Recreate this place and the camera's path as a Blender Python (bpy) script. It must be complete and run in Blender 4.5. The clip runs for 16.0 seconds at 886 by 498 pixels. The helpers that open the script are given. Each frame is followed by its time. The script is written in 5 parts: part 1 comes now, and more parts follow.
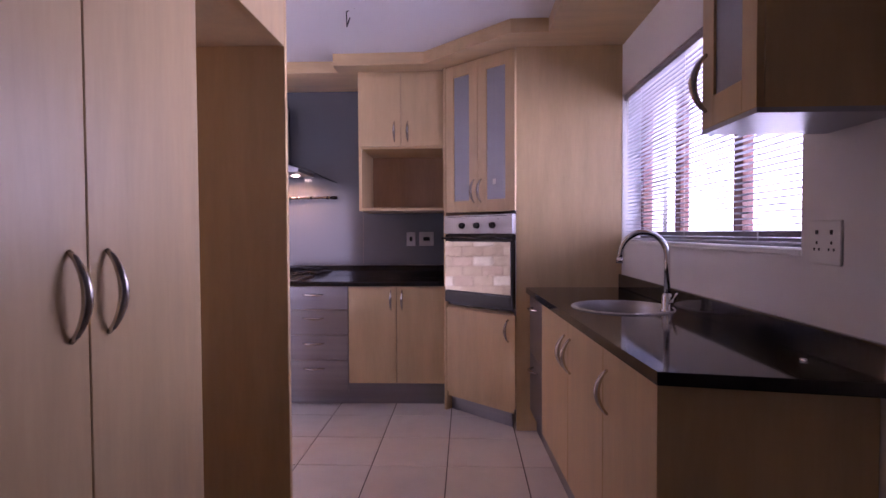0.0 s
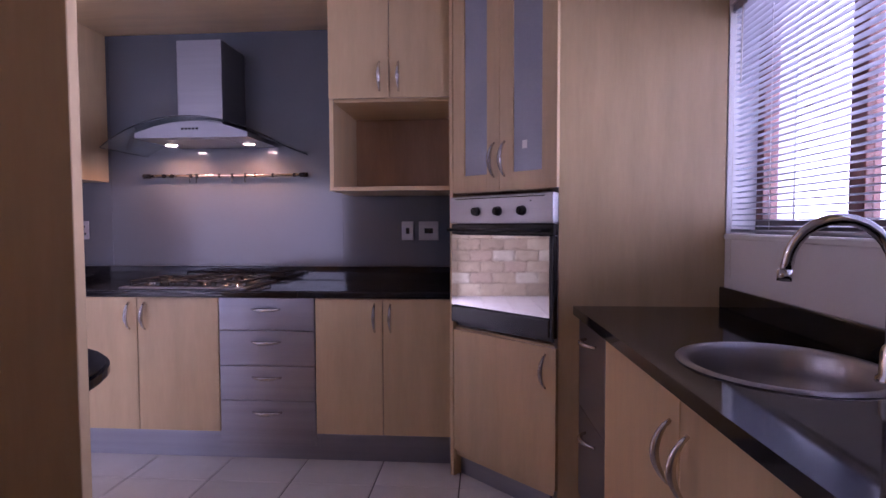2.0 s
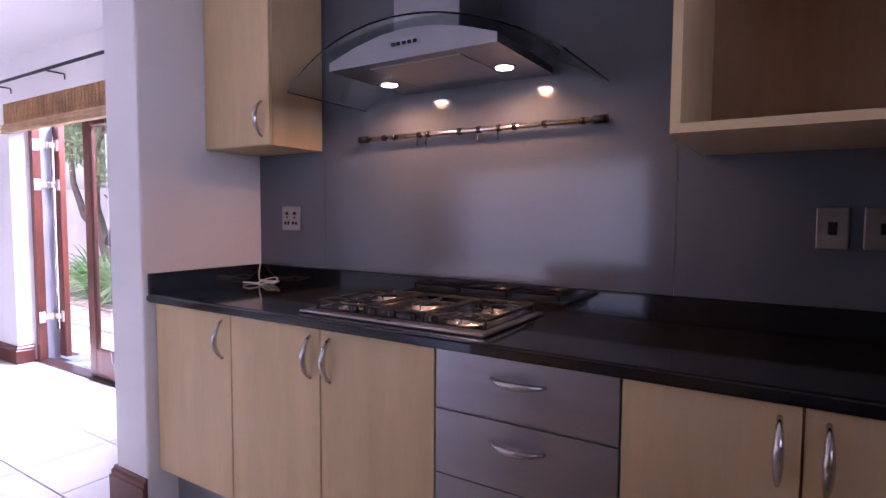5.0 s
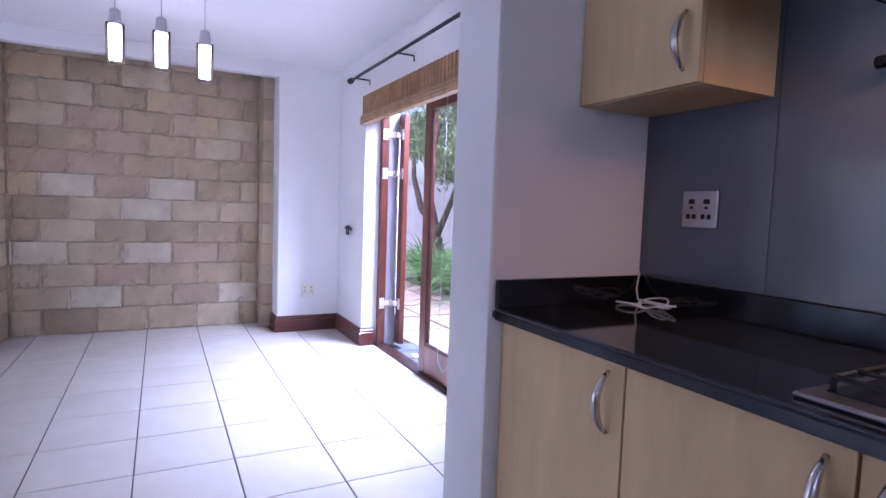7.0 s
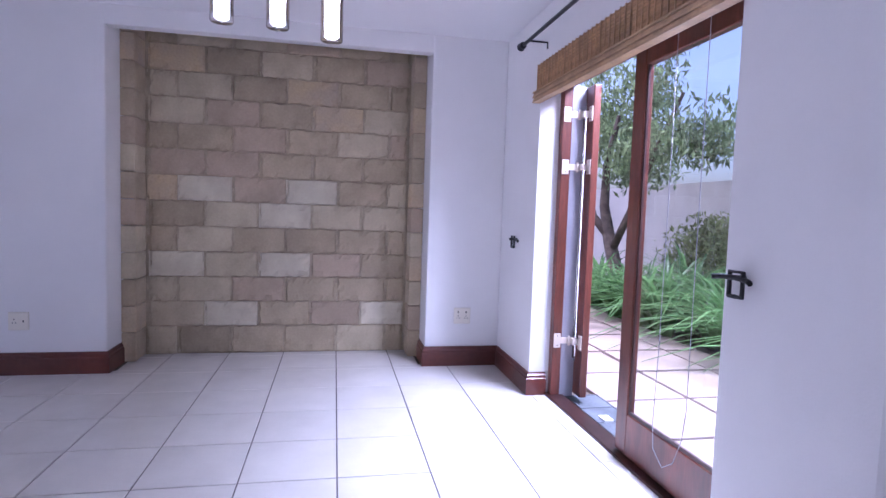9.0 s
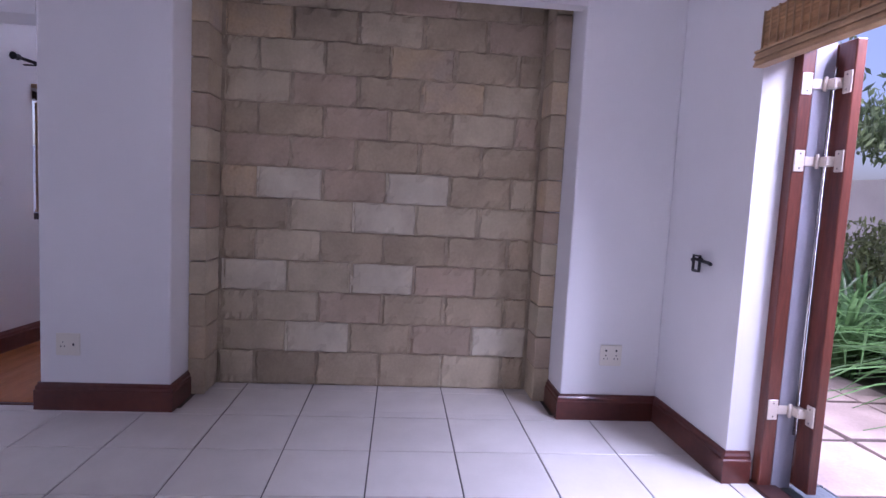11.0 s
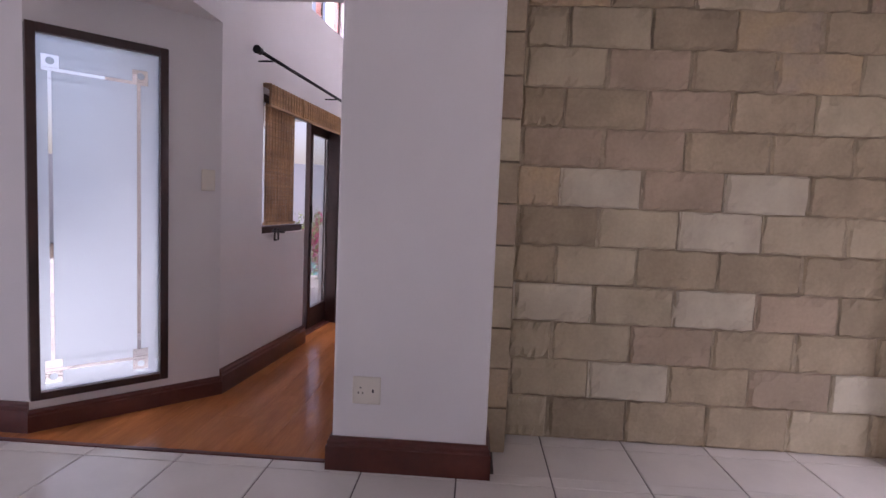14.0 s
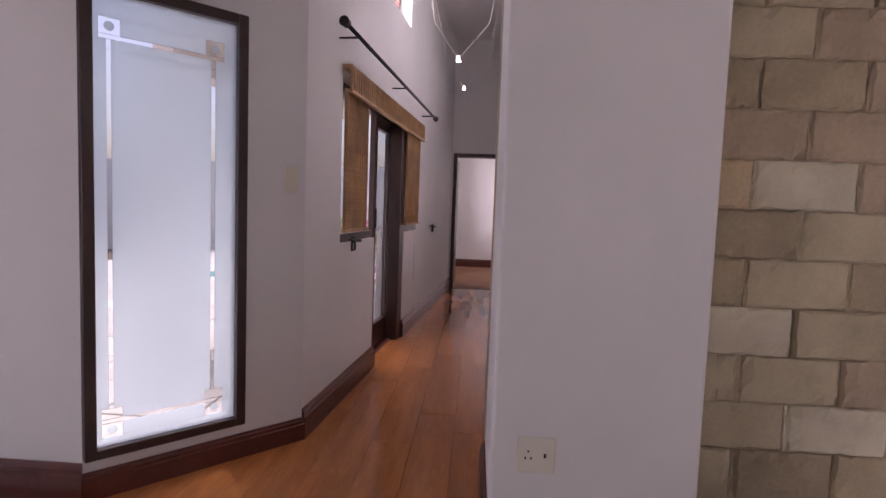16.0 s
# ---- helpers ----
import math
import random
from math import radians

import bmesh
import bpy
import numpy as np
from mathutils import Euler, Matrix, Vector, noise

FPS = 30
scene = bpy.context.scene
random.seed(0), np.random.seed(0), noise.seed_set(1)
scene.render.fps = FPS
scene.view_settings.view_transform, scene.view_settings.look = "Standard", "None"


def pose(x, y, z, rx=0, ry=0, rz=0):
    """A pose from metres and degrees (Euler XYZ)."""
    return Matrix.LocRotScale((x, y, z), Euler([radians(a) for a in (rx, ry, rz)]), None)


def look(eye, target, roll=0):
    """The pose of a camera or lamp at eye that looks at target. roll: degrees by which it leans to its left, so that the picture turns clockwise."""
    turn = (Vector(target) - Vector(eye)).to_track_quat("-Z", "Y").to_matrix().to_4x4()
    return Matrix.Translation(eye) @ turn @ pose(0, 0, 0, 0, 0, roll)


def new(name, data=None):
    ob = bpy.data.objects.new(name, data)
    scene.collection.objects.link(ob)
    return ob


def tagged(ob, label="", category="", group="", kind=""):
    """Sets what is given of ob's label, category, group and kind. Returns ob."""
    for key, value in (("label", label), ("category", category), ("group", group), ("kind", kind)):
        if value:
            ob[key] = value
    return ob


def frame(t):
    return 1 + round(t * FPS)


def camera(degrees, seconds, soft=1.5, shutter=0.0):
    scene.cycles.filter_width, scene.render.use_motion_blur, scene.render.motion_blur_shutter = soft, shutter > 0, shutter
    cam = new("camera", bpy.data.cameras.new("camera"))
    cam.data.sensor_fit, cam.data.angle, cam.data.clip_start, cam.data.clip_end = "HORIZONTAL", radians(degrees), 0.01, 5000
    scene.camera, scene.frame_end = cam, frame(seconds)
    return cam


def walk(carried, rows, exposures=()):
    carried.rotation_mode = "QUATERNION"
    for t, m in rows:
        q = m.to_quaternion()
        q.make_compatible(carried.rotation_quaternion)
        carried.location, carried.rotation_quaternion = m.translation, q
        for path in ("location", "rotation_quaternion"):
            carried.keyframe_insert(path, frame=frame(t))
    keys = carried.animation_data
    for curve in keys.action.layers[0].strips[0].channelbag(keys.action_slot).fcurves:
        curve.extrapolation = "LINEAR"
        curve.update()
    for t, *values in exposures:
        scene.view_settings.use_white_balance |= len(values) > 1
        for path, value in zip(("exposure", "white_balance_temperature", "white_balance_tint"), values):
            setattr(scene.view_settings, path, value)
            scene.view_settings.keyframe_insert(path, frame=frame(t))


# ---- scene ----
cam = camera(77.5, 16.0)
PATH = [
    (0, (-0.632, 0.546, 1.242), (-0.714, 2.544, 1.183), -0.3),
    (0.5, (-0.584, 0.856, 1.235), (-0.69, 2.853, 1.171), -0.1),
    (1, (-0.579, 1.162, 1.231), (-0.698, 3.157, 1.159), -0.1),
    (1.5, (-0.603, 1.465, 1.231), (-0.748, 3.458, 1.153), -0.1),
    (2, (-0.613, 1.733, 1.232), (-0.766, 3.725, 1.142), -0.2),
    (2.5, (-0.623, 1.994, 1.237), (-0.814, 3.983, 1.144), -0.1),
    (3, (-0.669, 2.26, 1.235), (-0.98, 4.236, 1.119), -0.1),
    (3.2, (-0.741, 2.364, 1.236), (-1.074, 4.332, 1.118), -0.0),
    (5.3, (-1.249, 3.291, 1.225), (-2.469, 4.871, 1.102), 0.9),
    (5.5, (-1.325, 3.348, 1.223), (-2.641, 4.849, 1.102), 1.4),
    (6, (-1.539, 3.438, 1.199), (-3.087, 4.698, 1.067), 1.7),
    (6.5, (-1.791, 3.487, 1.192), (-3.479, 4.551, 1.056), 2.1),
    (7, (-2.01, 3.56, 1.181), (-3.784, 4.472, 1.031), 2.0),
    (7.5, (-2.234, 3.65, 1.183), (-4.079, 4.405, 1.026), 1.9),
    (8, (-2.538, 3.73, 1.167), (-4.439, 4.334, 1.018), 1.9),
    (8.5, (-2.813, 3.805, 1.154), (-4.749, 4.288, 1.012), 1.8),
    (9, (-3.105, 3.829, 1.147), (-5.062, 4.216, 1.011), 1.9),
    (9.2, (-3.21, 3.818, 1.147), (-5.174, 4.169, 1.013), 1.7),
    (11.3, (-4.217, 3.469, 1.205), (-6.205, 3.592, 1.023), 2.7),
    (11.5, (-4.291, 3.41, 1.205), (-6.28, 3.502, 1.021), 2.4),
    (12, (-4.428, 3.223, 1.19), (-6.42, 3.252, 1.014), 2.4),
    (12.5, (-4.565, 3.006, 1.169), (-6.557, 2.965, 0.996), 2.4),
    (13, (-4.644, 2.766, 1.154), (-6.636, 2.672, 0.997), 2.4),
    (13.5, (-4.706, 2.505, 1.148), (-6.698, 2.401, 0.999), 2.4),
    (14, (-4.811, 2.268, 1.145), (-6.802, 2.159, 0.988), 2.4),
    (14.5, (-4.925, 2.048, 1.152), (-6.914, 1.92, 0.991), 2.3),
    (15, (-5.016, 1.843, 1.153), (-7.005, 1.708, 0.998), 2.2),
    (15.5, (-5.142, 1.718, 1.144), (-7.132, 1.59, 0.995), 2.2),
    (16, (-5.347, 1.623, 1.13), (-7.338, 1.508, 0.979), 2.1),
]
EXPO = [
    (0.0, 1.9, 5700, 60), (1.0, 1.6, 5500, 57), (2.0, 1.55, 5400, 57), (3.2, 1.75, 5250, 57), (5.5, 1.2, 5500, 42), (7.0, 0.85, 5050, 38), (9.0, 0.55, 5050, 38),
    (11.5, 0.08, 5450, 46), (12.5, 0.22, 5850, 43), (14.0, 0.25, 6200, 40), (16.0, 0.2, 6600, 39),
]
walk(cam, [(t, look(eye, target, roll)) for t, eye, target, roll in PATH], EXPO)

# ---- world and light ----
world = bpy.data.worlds.new("sky")
scene.world = world
world.use_nodes = True
wn = world.node_tree.nodes
sky = wn.new("ShaderNodeTexSky")
sky.sky_type = "NISHITA"
sky.sun_disc = False
sky.sun_elevation, sky.sun_rotation = radians(69), radians(-116)
sky.dust_density = 4.0
world.node_tree.links.new(sky.outputs["Color"], wn["Background"].inputs["Color"])
wn["Background"].inputs["Strength"].default_value = 0.15

sun = new("sun", bpy.data.lights.new("sun", "SUN"))
sun.data.energy, sun.data.angle, sun.data.color = 4.2, radians(20), (1.0, 0.95, 0.88)
sun.matrix_world = look((0, 0, 0), (0.32, 0.16, -0.93))


def area(name, m, w, h, watts, col=(1, 1, 1)):
    ob = new(name, bpy.data.lights.new(name, "AREA"))
    ob.data.shape, ob.data.size, ob.data.size_y, ob.data.energy, ob.data.color = "RECTANGLE", w, h, watts, col
    ob.matrix_world = m
    return ob


area("kitchen_window_light", look((0.64, 3.075, 1.63), (0.0, 3.075, 1.63)), 2.0, 1.0, 13.5, (0.93, 0.96, 1.0))
# Added fill lamp at an assumed south opening that stays out of view.
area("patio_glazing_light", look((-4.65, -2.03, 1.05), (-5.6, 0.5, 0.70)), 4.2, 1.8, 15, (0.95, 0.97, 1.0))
# Lamp added out of view above the garden door, boosting the sky's light.
area("garden_sky_light", look((-5.55, 6.02, 2.84), (-5.5, 3.3, 0.0)), 2.2, 0.6, 240, (0.93, 0.97, 1.0))
area("clerestory_light", look((-9.65, 0.57, 3.0), (-9.6, 1.7, 2.2)), 1.1, 0.6, 45, (0.95, 0.97, 1.0))
area("bedroom_window_light", look((-14.4, 0.75, 1.4), (-14.4, 2.0, 1.2)), 1.0, 1.0, 60)

# ---- materials ----


def mat(name, col, rough=0.5, metal=0.0, var=0.10, scale=4.0, fine=90.0, bump=0.05, stretch=(1, 1, 1), spec=0.5,
        coat=0.0, rnd=0.0, island=0.0, col2=None, mixscale=None):
    m = bpy.data.materials.new(name)
    m.use_nodes = True
    n, l = m.node_tree.nodes, m.node_tree.links
    b = n["Principled BSDF"]
    b.inputs["Metallic"].default_value = metal
    b.inputs["Specular IOR Level"].default_value = spec
    b.inputs["Coat Weight"].default_value = coat
    b.inputs["Coat Roughness"].default_value = 0.08
    tc, mp = n.new("ShaderNodeTexCoord"), n.new("ShaderNodeMapping")
    mp.inputs["Scale"].default_value = stretch
    l.new(tc.outputs["Object"], mp.inputs["Vector"])
    vec = mp.outputs["Vector"]
    info = n.new("ShaderNodeObjectInfo")
    if rnd:
        add = n.new("ShaderNodeVectorMath")
        add.operation = "MULTIPLY_ADD"
        l.new(info.outputs["Random"], add.inputs[0])
        add.inputs[1].default_value = (17.0, 31.0, 23.0)
        l.new(vec, add.inputs[2])
        vec = add.outputs[0]
    big, small = n.new("ShaderNodeTexNoise"), n.new("ShaderNodeTexNoise")
    big.inputs["Scale"].default_value, small.inputs["Scale"].default_value = scale, fine
    big.inputs["Detail"].default_value, small.inputs["Detail"].default_value = 5, 3
    l.new(vec, big.inputs["Vector"])
    l.new(vec, small.inputs["Vector"])
    mix = n.new("ShaderNodeMix")
    mix.data_type = "RGBA"
    c = Vector(col)
    lo = c * (1 - var * 2) if col2 is None else Vector(col2)
    hi = Vector([min(1, v) for v in c * (1 + var)])
    ramp = n.new("ShaderNodeMapRange")
    ramp.inputs["From Min"].default_value, ramp.inputs["From Max"].default_value = 0.3, 0.7
    l.new(big.outputs["Fac"], ramp.inputs["Value"])
    l.new(ramp.outputs["Result"], mix.inputs["Factor"])
    mix.inputs["A"].default_value, mix.inputs["B"].default_value = (*lo, 1), (*hi, 1)
    out = mix.outputs["Result"]
    g = n.new("ShaderNodeMix")
    g.data_type, g.blend_type = "RGBA", "OVERLAY"
    g.inputs["Factor"].default_value = min(1.0, var * 1.6)
    l.new(out, g.inputs["A"])
    l.new(small.outputs["Fac"], g.inputs["B"])
    out = g.outputs["Result"]
    if rnd or island:
        hsv = n.new("ShaderNodeHueSaturation")
        mr = n.new("ShaderNodeMapRange")
        k = rnd or island
        mr.inputs["To Min"].default_value, mr.inputs["To Max"].default_value = 1 - k, 1 + k
        if rnd:
            l.new(info.outputs["Random"], mr.inputs["Value"])
        else:
            geo = n.new("ShaderNodeNewGeometry")
            l.new(geo.outputs["Random Per Island"], mr.inputs["Value"])
        l.new(mr.outputs["Result"], hsv.inputs["Value"])
        l.new(out, hsv.inputs["Color"])
        out = hsv.outputs["Color"]
    l.new(out, b.inputs["Base Color"])
    rr = n.new("ShaderNodeMapRange")
    rr.inputs["To Min"].default_value, rr.inputs["To Max"].default_value = max(0.02, rough * 0.8), min(1, rough * 1.2)
    l.new(big.outputs["Fac"], rr.inputs["Value"])
    l.new(rr.outputs["Result"], b.inputs["Roughness"])
    if bump:
        bp = n.new("ShaderNodeBump")
        bp.inputs["Strength"].default_value, bp.inputs["Distance"].default_value = bump, 0.004
        l.new(small.outputs["Fac"], bp.inputs["Height"])
        l.new(bp.outputs["Normal"], b.inputs["Normal"])
    return m


def glow(name, col, strength):
    m = bpy.data.materials.new(name)
    m.use_nodes = True
    b = m.node_tree.nodes["Principled BSDF"]
    b.inputs["Base Color"].default_value = (*col, 1)
    b.inputs["Emission Color"].default_value = (*col, 1)
    b.inputs["Emission Strength"].default_value = strength
    return m


def glass(name, col, rough=0.0, ior=1.45):
    m = bpy.data.materials.new(name)
    m.use_nodes = True
    b = m.node_tree.nodes["Principled BSDF"]
    b.inputs["Base Color"].default_value = (*col, 1)
    b.inputs["Transmission Weight"].default_value = 1
    b.inputs["Roughness"].default_value = rough
    b.inputs["IOR"].default_value = ior
    return m


PLASTER = mat("white_plaster", (0.78, 0.765, 0.75), 0.75, var=0.025, scale=1.6, fine=130, bump=0.12)
CEILING = mat("ceiling_paint", (0.80, 0.79, 0.785), 0.85, var=0.02, scale=1.2, fine=160, bump=0.05)
MAPLE = mat("maple_veneer", (0.65, 0.47, 0.25), 0.36, var=0.05, scale=2.6, fine=16, bump=0.02, stretch=(5, 5, 0.7), spec=0.4)
MAPLE_X = mat("maple_veneer_across", (0.65, 0.47, 0.25), 0.36, var=0.05, scale=2.6, fine=16, bump=0.02, stretch=(0.7, 5, 5), spec=0.4)
NICHE = mat("brown_laminate_and_gap_shade", (0.40, 0.24, 0.12), 0.45, var=0.08, scale=2.2, fine=14, bump=0.02, stretch=(5, 5, 0.7))
MAHOG = mat("mahogany", (0.115, 0.027, 0.016), 0.32, var=0.2, scale=3, fine=30, bump=0.05, stretch=(1, 1, 1), coat=0.25)
DARKWOOD = mat("dark_stained_wood", (0.045, 0.018, 0.014), 0.35, var=0.2, scale=3, fine=30, bump=0.05, coat=0.2)
DOORWOOD = mat("varnished_door_wood", (0.15, 0.040, 0.022), 0.35, var=0.22, scale=3, fine=24, bump=0.05, stretch=(4, 4, 0.6), coat=0.25)
GRANITE = mat("black_granite", (0.012, 0.012, 0.014), 0.07, var=0.25, scale=40, fine=400, bump=0.0, spec=0.6)
STEEL = mat("brushed_steel", (0.37, 0.36, 0.365), 0.34, 1.0, var=0.04, scale=3, fine=60, bump=0.03, stretch=(0.3, 0.3, 12))
STEEL_X = mat("brushed_steel_across", (0.34, 0.335, 0.36), 0.40, 1.0, var=0.05, scale=2, fine=60, bump=0.03, stretch=(0.3, 0.3, 14))
# Hood steel, with the dim surroundings it mirrors put into a darker colour.
HOODSTEEL = mat("shaded_hood_steel", (0.28, 0.275, 0.29), 0.36, 1.0, var=0.04, scale=3, fine=60, bump=0.03, stretch=(0.3, 0.3, 12))
CHROME = mat("chrome", (0.72, 0.71, 0.70), 0.12, 1.0, var=0.02, bump=0)
NICKEL = mat("satin_nickel", (0.62, 0.59, 0.56), 0.25, 1.0, var=0.03, bump=0)
BLACK = mat("black_enamel", (0.012, 0.012, 0.013), 0.22, var=0.1, bump=0)
IRON = mat("cast_iron", (0.02, 0.02, 0.021), 0.55, var=0.2, fine=200, bump=0.2)
WROUGHT = mat("black_wrought_iron", (0.012, 0.011, 0.012), 0.45, var=0.15, fine=120, bump=0.1)
SPLASH = mat("grey_back_painted_glass", (0.10, 0.112, 0.128), 0.11, var=0.02, scale=1, bump=0, spec=0.55)
TILE = mat("cream_floor_tile", (0.70, 0.665, 0.61), 0.16, var=0.03, scale=5, fine=60, bump=0.02, rnd=0.025)
GROUT = mat("dark_grout", (0.115, 0.10, 0.09), 0.85, var=0.2, scale=5, fine=120, bump=0.2)
STONES = {
    "tan": mat("tan_sandstone", (0.44, 0.36, 0.235), 0.85, var=0.10, scale=5, fine=60, bump=0.25, rnd=0.09, col2=(0.37, 0.30, 0.195)),
    "pale": mat("pale_sandstone", (0.66, 0.605, 0.455), 0.85, var=0.06, scale=5, fine=60, bump=0.2, rnd=0.05, col2=(0.55, 0.49, 0.36)),
    "cream": mat("cream_sandstone", (0.55, 0.475, 0.325), 0.85, var=0.08, scale=5, fine=60, bump=0.25, rnd=0.07, col2=(0.45, 0.38, 0.25)),
    "pink": mat("pinkish_sandstone", (0.47, 0.37, 0.26), 0.85, var=0.08, scale=4, fine=60, bump=0.25, rnd=0.06, col2=(0.40, 0.315, 0.215)),
    "honey": mat("honey_sandstone", (0.53, 0.41, 0.235), 0.85, var=0.12, scale=4, fine=60, bump=0.25, rnd=0.06, col2=(0.45, 0.37, 0.27)),
}
MORTAR = mat("stone_mortar", (0.44, 0.365, 0.25), 0.9, var=0.15, scale=8, fine=100, bump=0.4)
LAMINATE = mat("cherry_laminate", (0.46, 0.165, 0.048), 0.17, var=0.12, scale=2.5, fine=20, bump=0.02, stretch=(0.5, 4, 4), rnd=0.07)
CARPET = mat("brown_carpet", (0.32, 0.16, 0.085), 0.95, var=0.12, scale=4, fine=300, bump=0.5)
WHITE = mat("white_plastic", (0.78, 0.77, 0.74), 0.35, var=0.02, bump=0)
CREAMPL = mat("cream_plastic", (0.74, 0.70, 0.60), 0.35, var=0.02, bump=0)
# White finish greyed: the slats' backlit shade is put into the colour.
SLAT = mat("shaded_white_finish", (0.44, 0.45, 0.50), 0.35, var=0.02, bump=0)
HINGE = mat("cream_hinge_metal", (0.72, 0.63, 0.53), 0.4, 0.2, var=0.08, bump=0.02)
WEATHER = mat("grey_weather_strip", (0.33, 0.32, 0.35), 0.4, 0.0, var=0.05, bump=0)
BAMBOO = mat("bamboo_reed", (0.42, 0.235, 0.095), 0.6, var=0.15, scale=6, fine=60, bump=0.1, island=0.22)
BAMBOO_ROLL = mat("pale_bamboo", (0.47, 0.30, 0.15), 0.55, var=0.15, scale=6, fine=60, bump=0.1, island=0.12)
SLATE = mat("blue_grey_slate", (0.115, 0.125, 0.135), 0.5, var=0.2, scale=6, fine=60, bump=0.4, rnd=0.2)
PAVER = mat("sandstone_paver", (0.36, 0.275, 0.235), 0.85, var=0.12, scale=3, fine=60, bump=0.4, rnd=0.12)
PATIO = mat("pale_patio_paver", (0.46, 0.45, 0.43), 0.85, var=0.08, scale=3, fine=60, bump=0.3, rnd=0.08)
SOIL = mat("garden_soil", (0.10, 0.075, 0.055), 0.95, var=0.3, scale=4, fine=60, bump=0.8)
GARDENWALL = mat("garden_wall_render", (0.60, 0.56, 0.52), 0.9, var=0.08, scale=1.2, fine=60, bump=0.3)
BARK = mat("tree_bark", (0.16, 0.115, 0.085), 0.9, var=0.25, scale=8, fine=60, bump=0.8)
LEAF = mat("tree_leaf", (0.30, 0.38, 0.19), 0.5, var=0.2, scale=3, fine=40, bump=0, island=0.4)
SHRUB = mat("shrub_leaf", (0.30, 0.34, 0.15), 0.5, var=0.2, scale=3, fine=40, bump=0, island=0.4)
BLADE = mat("strap_leaf", (0.15, 0.29, 0.10), 0.4, var=0.2, scale=3, fine=40, bump=0, island=0.4)


def leafy(m, share):
    """Let part of the light through a leaf."""
    n, l = m.node_tree.nodes, m.node_tree.links
    b = n["Principled BSDF"]
    t, mx = n.new("ShaderNodeBsdfTranslucent"), n.new("ShaderNodeMixShader")
    l.new(b.inputs["Base Color"].links[0].from_socket, t.inputs["Color"])
    mx.inputs[0].default_value = share
    l.new(b.outputs[0], mx.inputs[1])
    l.new(t.outputs[0], mx.inputs[2])
    l.new(mx.outputs[0], n["Material Output"].inputs["Surface"])


for m in (LEAF, SHRUB, BLADE):
    leafy(m, 0.6)
PINK = mat("pink_blossom", (0.62, 0.08, 0.22), 0.6, var=0.15, bump=0, island=0.3)
LILAC = mat("lilac_blossom", (0.32, 0.28, 0.55), 0.6, var=0.1, bump=0)
WATER = mat("pool_water", (0.10, 0.45, 0.46), 0.08, var=0.1, scale=3, fine=10, bump=0.15)
CLEAR = glass("window_glass", (0.93, 0.97, 0.96))
LAMPGLASS = glass("lamp_glass", (1.0, 1.0, 1.0), 0.0, 1.12)
HOODGLASS = glass("hood_glass", (0.80, 0.88, 0.88))
FROSTCAB = mat("frosted_cabinet_glass", (0.34, 0.36, 0.42), 0.22, var=0.04, scale=2, bump=0, spec=0.5)
OVENGLASS = mat("dark_mirror_oven_glass", (0.74, 0.71, 0.70), 0.03, 1.0, var=0.01, bump=0)
CORD = mat("white_cord", (0.75, 0.72, 0.66), 0.5, var=0.03, bump=0)
BULB = glow("lit_bulb", (1.0, 0.95, 0.88), 9)
HALO = glow("lit_halogen", (1.0, 0.78, 0.50), 30)
SPOT = glow("lit_spot", (1.0, 0.93, 0.85), 10)


def frosted():
    m = bpy.data.materials.new("frosted_glass")
    m.use_nodes = True
    n, l = m.node_tree.nodes, m.node_tree.links
    b = n["Principled BSDF"]
    b.inputs["Base Color"].default_value = (0.80, 0.83, 0.88, 1)
    b.inputs["Roughness"].default_value = 0.45
    tr = n.new("ShaderNodeBsdfTranslucent")
    tr.inputs["Color"].default_value = (0.84, 0.93, 0.97, 1)
    rf = n.new("ShaderNodeBsdfRefraction")
    rf.inputs["Color"].default_value = (0.86, 0.95, 0.98, 1)
    rf.inputs["Roughness"].default_value, rf.inputs["IOR"].default_value = 0.5, 1.25
    t = n.new("ShaderNodeMixShader")
    t.inputs[0].default_value = 0.55
    l.new(tr.outputs[0], t.inputs[1])
    l.new(rf.outputs[0], t.inputs[2])
    mx = n.new("ShaderNodeMixShader")
    mx.inputs[0].default_value = 0.86
    l.new(b.outputs[0], mx.inputs[1])
    l.new(t.outputs[0], mx.inputs[2])
    l.new(mx.outputs[0], n["Material Output"].inputs["Surface"])
    return m


FROST = frosted()


def chisel(m):
    """Low dressed relief on a sandstone face, with faint bedding bands, on top of the grain."""
    n, l = m.node_tree.nodes, m.node_tree.links
    b = n["Principled BSDF"]
    old = b.inputs["Normal"].links[0].from_node
    nz, bp = n.new("ShaderNodeTexNoise"), n.new("ShaderNodeBump")
    nz.inputs["Scale"].default_value, nz.inputs["Detail"].default_value = 9, 5
    nz.inputs["Distortion"].default_value = 0.6
    l.new(n["Noise Texture"].inputs["Vector"].links[0].from_socket, nz.inputs["Vector"])
    bp.inputs["Strength"].default_value, bp.inputs["Distance"].default_value = 0.35, 0.02
    l.new(nz.outputs["Fac"], bp.inputs["Height"])
    l.new(old.outputs["Normal"], bp.inputs["Normal"])
    l.new(bp.outputs["Normal"], b.inputs["Normal"])


for m in STONES.values():
    chisel(m)

# ---- mesh helpers ----
BASE = {}


